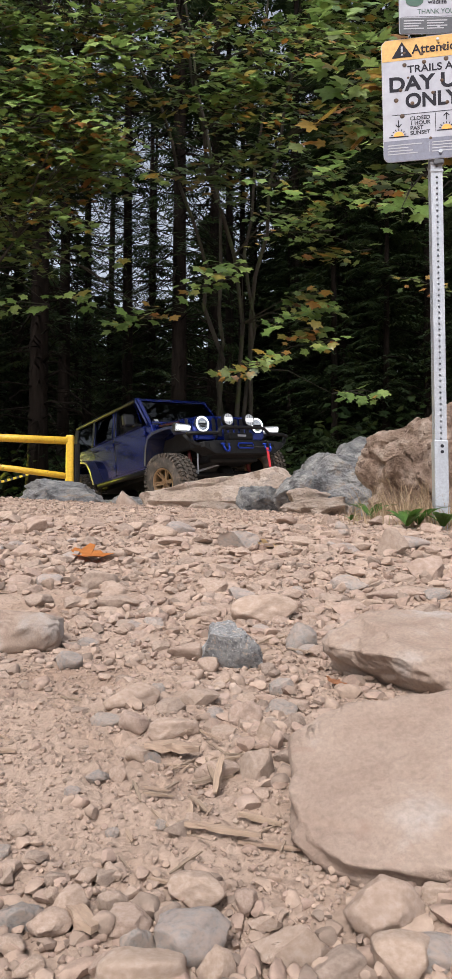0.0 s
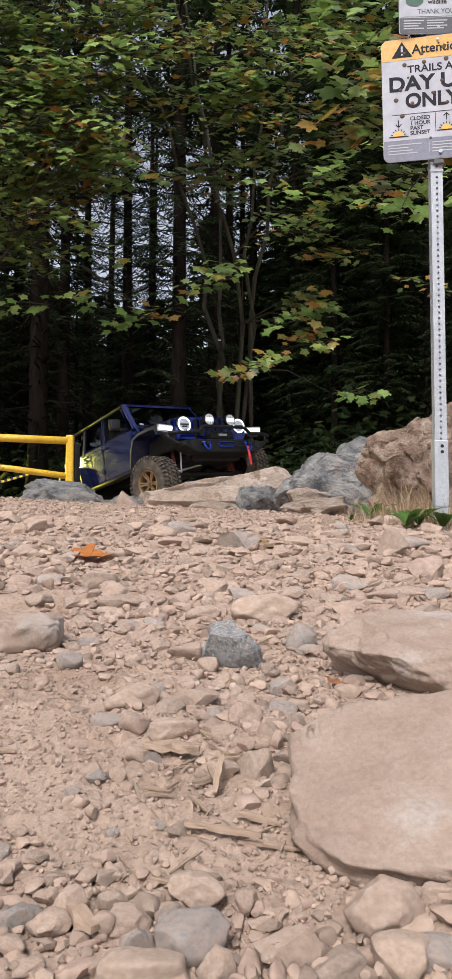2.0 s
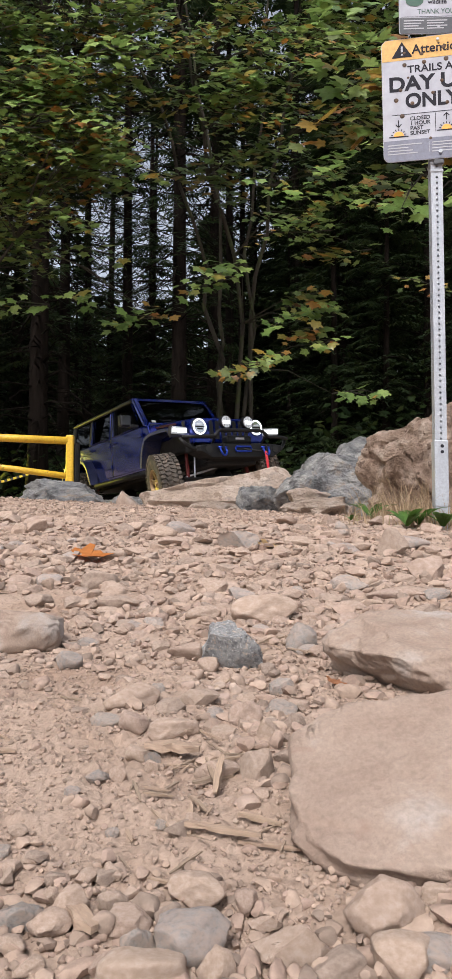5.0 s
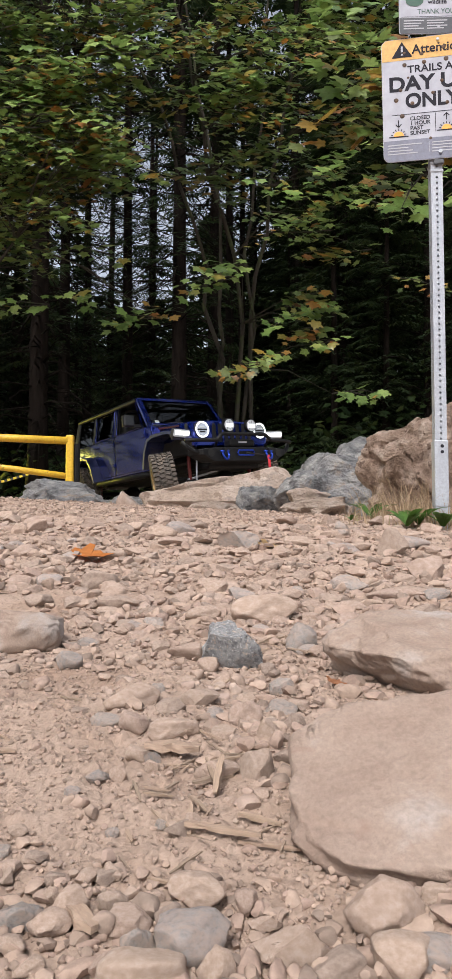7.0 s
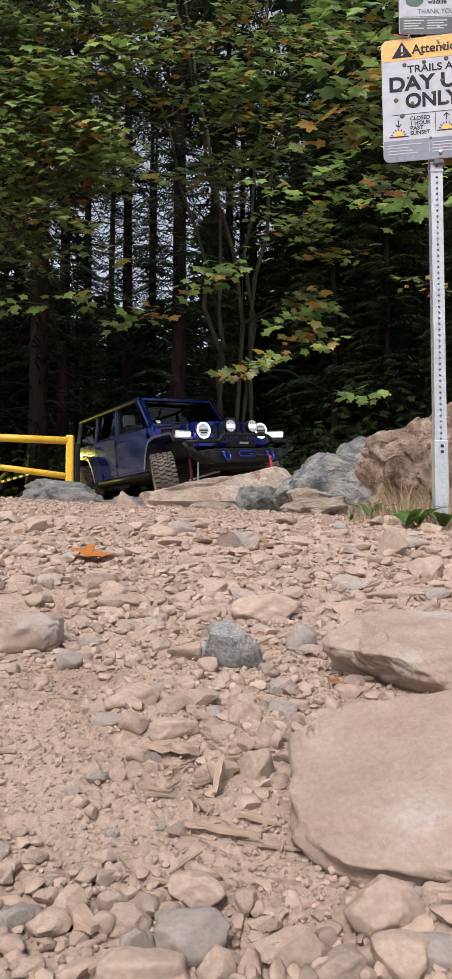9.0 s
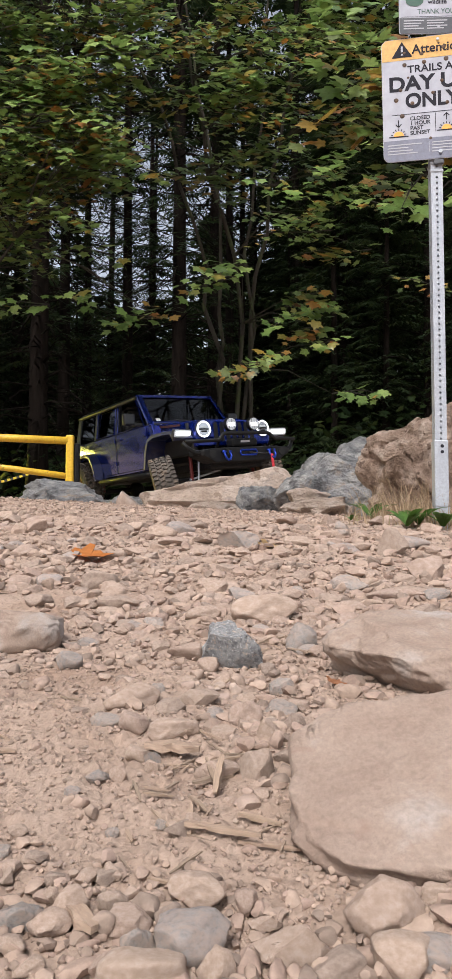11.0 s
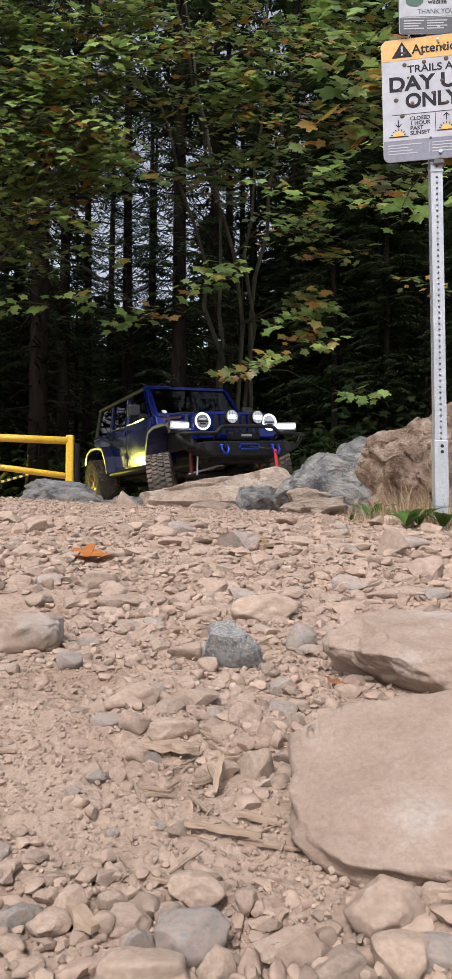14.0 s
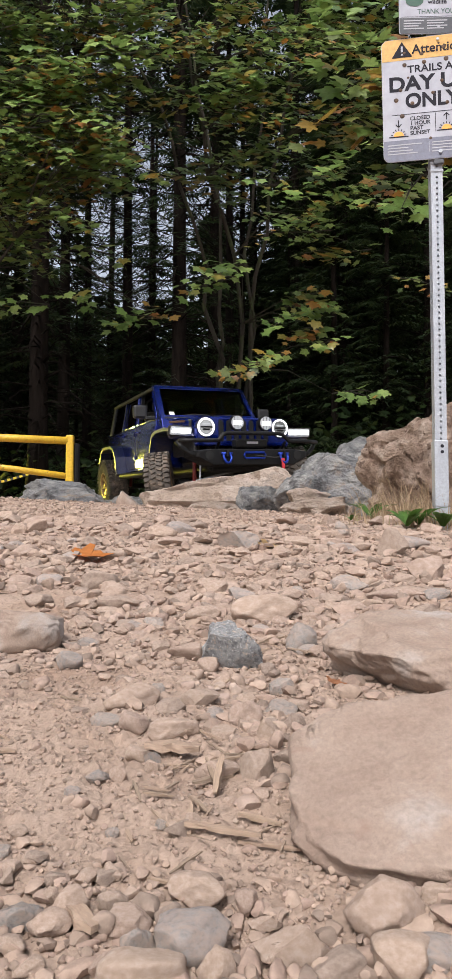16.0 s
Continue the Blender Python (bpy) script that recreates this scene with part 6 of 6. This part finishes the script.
def fallen_leaf(x, y, size, turn, colour, label, lift=0.01):
    verts, faces = [], []
    add_leaf(verts, faces, Vector((0, -0.4 * size, 0)), Vector((0.10, -0.05, 1)), Vector((1, 0.3, 0.1)), size, -0.22)
    m = leaf_surface("fallen_leaf_" + label.split()[0], [(0.0, colour), (1.0, tuple(c * 0.8 for c in colour))], 0.6)
    ob = tagged(new("fallen_leaf", spread_mesh("fallen_leaf", verts, faces, m)), label, "leaf")
    ob.matrix_basis = pose(x, y, ground_at(x, y) + relief(x, y) + lift, 8, 0, turn)
    sol = ob.modifiers.new("thick", "SOLIDIFY")
    sol.thickness = 0.001


fallen_leaf(-0.455, 2.13, 0.115, 0, (0.66, 0.24, 0.06), "orange curled maple leaf lying on gravel", 0.026)
fallen_leaf(0.115, 2.35, 0.09, 20, (0.42, 0.27, 0.13), "brown dry maple leaf lying on gravel", 0.012)
fallen_leaf(0.125, 0.85, 0.020, 40, (0.45, 0.20, 0.10), "reddish scrap of dry leaf among stones", 0.008)


def grass_tuft(x, y, count, height, spread, seed, dry=True):
    rnd = random.Random(seed)
    verts, faces = [], []
    for _ in range(count // 2):
        p = Vector((rnd.gauss(0, spread), rnd.gauss(0, spread * 0.6), 0))
        a = rnd.uniform(0, 6.28)
        bend = Vector((math.cos(a), math.sin(a), 0)) * rnd.uniform(0.1, 1.3)
        h, w = height * rnd.uniform(0.4, 1.1), rnd.uniform(0.0015, 0.0035)
        s = Vector((-math.sin(a), math.cos(a), 0)) * w
        i = len(verts)
        for u in (0.0, 0.4, 0.75):
            q = p + Vector((0, 0, h * u)) + bend * h * u * u
            verts += [q - s * (1 - u), q + s * (1 - u)]
        verts.append(p + Vector((0, 0, h * 0.95)) + bend * h)
        faces += [(i, i + 1, i + 3, i + 2), (i + 2, i + 3, i + 5, i + 4), (i + 4, i + 5, i + 6)]
    ob = tagged(new("grass_tuft", spread_mesh("grass_tuft", verts, faces, DRY_GRASS)), "tuft of dry tan grass at the foot of the post", "grass", "dry grass tufts", "stuff")
    ob.matrix_basis = pose(x, y, ground_at(x, y))


for k, (gx, gy, gn, gh) in enumerate(((0.93, 2.95, 160, 0.13), (0.86, 3.05, 200, 0.17), (0.82, 3.35, 200, 0.19), (0.76, 3.6, 160, 0.2), (1.0, 3.4, 200, 0.26), (0.90, 3.7, 160, 0.28), (1.1, 3.1, 120, 0.15), (0.70, 3.3, 60, 0.08), (0.66, 3.55, 50, 0.10), (1.12, 3.6, 160, 0.25))):
    grass_tuft(gx, gy, gn, gh, 0.06, 400 + k)


def weed(x, y, count, size, seed):
    """A low rosette of broad green leaves."""
    rnd = random.Random(seed)
    plant_ob = base("weed", "low broad-leaved green weed at the foot of the post", "weed", pose(x, y, ground_at(x, y) + 0.02), "green weeds")
    for _ in range(count):
        a = rnd.uniform(0, 6.28)
        d, s = Vector((math.cos(a), math.sin(a), 0)), Vector((-math.sin(a), math.cos(a), 0))
        l, w = size * rnd.uniform(0.6, 1.1), size * rnd.uniform(0.12, 0.2)
        verts, faces = [], []
        for k in range(6):
            u = k / 5
            c = d * l * u + Vector((0, 0, l * (1.15 * u - 0.6 * u * u)))
            ww = w * math.sin(math.pi * (0.12 + 0.86 * u)) * (1 + 0.15 * (k % 2))
            verts += [c - s * ww + Vector((0, 0, 0.25 * ww)), c, c + s * ww + Vector((0, 0, 0.25 * ww))]
        for k in range(5):
            o = 3 * k
            faces += [(o, o + 1, o + 4, o + 3), (o + 1, o + 2, o + 5, o + 4)]
        lf = new("leaf", spread_mesh("leaf", verts, faces, WEED_LEAF))
        lf.parent = plant_ob


for k, (wx, wy, wn, ws) in enumerate(((0.765, 2.90, 8, 0.12), (0.91, 2.88, 8, 0.12), (0.84, 3.0, 6, 0.13), (0.74, 3.5, 6, 0.14), (0.60, 3.3, 5, 0.05), (1.05, 3.05, 7, 0.12))):
    weed(wx, wy, wn, ws, 500 + k)


# ---------------------------------------------------------------- movement
def motions():
    path = [
        (0, -0.981, 12.013, 0.404, 3.818, -5.104, -52.440),
        (0.5, -1.020, 12.037, 0.396, 4.082, -5.627, -52.385),
        (1, -1.095, 12.151, 0.384, 4.069, -6.718, -52.639),
        (1.5, -1.177, 12.288, 0.373, 3.697, -7.622, -53.069),
        (2, -1.213, 12.344, 0.369, 3.634, -7.751, -53.323),
        (2.5, -1.201, 12.319, 0.374, 4.133, -7.599, -53.489),
        (3, -1.158, 12.230, 0.385, 4.692, -7.010, -53.524),
        (3.5, -1.103, 12.109, 0.387, 4.924, -6.045, -53.312),
        (4, -1.059, 11.972, 0.373, 4.648, -5.664, -53.076),
        (6.5, -0.975, 11.767, 0.368, 3.328, -1.826, -53.674),
        (7, -0.970, 11.805, 0.375, 3.679, -2.258, -53.830),
        (7.5, -0.970, 11.817, 0.381, 3.854, -2.119, -53.820),
        (8, -0.963, 11.792, 0.379, 3.906, -1.931, -53.825),
        (8.5, -0.952, 11.773, 0.378, 4.013, -1.857, -53.901),
        (9, -0.942, 11.813, 0.386, 4.294, -1.659, -54.022),
        (11.5, -0.882, 11.608, 0.417, 5.559, -0.908, -55.358),
        (12, -0.860, 11.567, 0.422, 5.212, -0.866, -56.274),
        (12.5, -0.831, 11.487, 0.431, 5.460, -0.489, -57.407),
        (13, -0.792, 11.414, 0.445, 5.533, 0.019, -58.877),
        (13.5, -0.754, 11.368, 0.462, 4.462, 0.092, -60.433),
        (14, -0.717, 11.268, 0.472, 3.474, 0.075, -61.324),
        (14.5, -0.676, 11.044, 0.462, 3.521, 0.357, -61.212),
        (15, -0.544, 10.813, 0.340, 2.781, 3.452, -64.889),
        (15.5, -0.554, 10.772, 0.352, 1.675, 0.868, -65.542),
        (16, -0.534, 10.772, 0.375, 2.350, 2.132, -65.848),
    ]
    walk(car, [(t, pose(*p)) for t, *p in path])
    # how far the tyres have rolled, in degrees
    rolled, turned = [0.0], 0.0
    for (ta, *a), (tb, *b) in zip(path, path[1:]):
        ahead = pose(*a).to_3x3() @ Vector((1, 0, 0))
        turned += math.degrees((Vector(b[:3]) - Vector(a[:3])).dot(ahead) / 0.432)
        rolled.append(turned)
    times = [p[0] for p in path]
    keys = [0, 1.5, 3.5, 5.0, 7, 9, 11.5, 12.5, 13.5, 14.5, 15.0, 15.5, 16]
    front_z = [0.40, 0.34, 0.41, 0.44, 0.48, 0.50, 0.40, 0.32, 0.36, 0.40, 0.54, 0.48, 0.47]
    other_z = [0.57, 0.62, 0.56, 0.52, 0.50, 0.50, 0.54, 0.58, 0.54, 0.52, 0.58, 0.55, 0.55]
    rear_z = [0.52, 0.52, 0.52, 0.54, 0.58, 0.60, 0.62, 0.60, 0.55, 0.51, 0.54, 0.52, 0.52]
    steer = [9, 15, -4, -18, -27, -28, -28, -28, -29, -29, -28, -27, -24]
    lean = [3, 0, 2, 4, 6, 6, 12, 17, 10, 4, 2, 3, 5]
    for k, wh in enumerate(wheels):
        front, side = k < 2, -1 if k % 2 == 0 else 1
        rows = []
        for t, deg in zip(times, rolled):
            z = float(np.interp(t, keys, (front_z if side < 0 else other_z) if front else rear_z))
            st = float(np.interp(t, keys, steer)) if front else 0.0
            le = float(np.interp(t, keys, lean)) if front else 2.0
            out = (0.90 + 0.06 * max(-st, 0.0) / 28 + 0.06 * max(t - 14.0, 0.0) / 2) if front else 0.86
            rows.append((t, Matrix.Translation((1.48 if front else -1.5, side * out, z)) @ Matrix.Rotation(radians(st), 4, "Z") @ Matrix.Rotation(radians(le), 4, "X") @ Matrix.Rotation(radians(deg), 4, "Y")))
        walk(wh, rows)


motions()
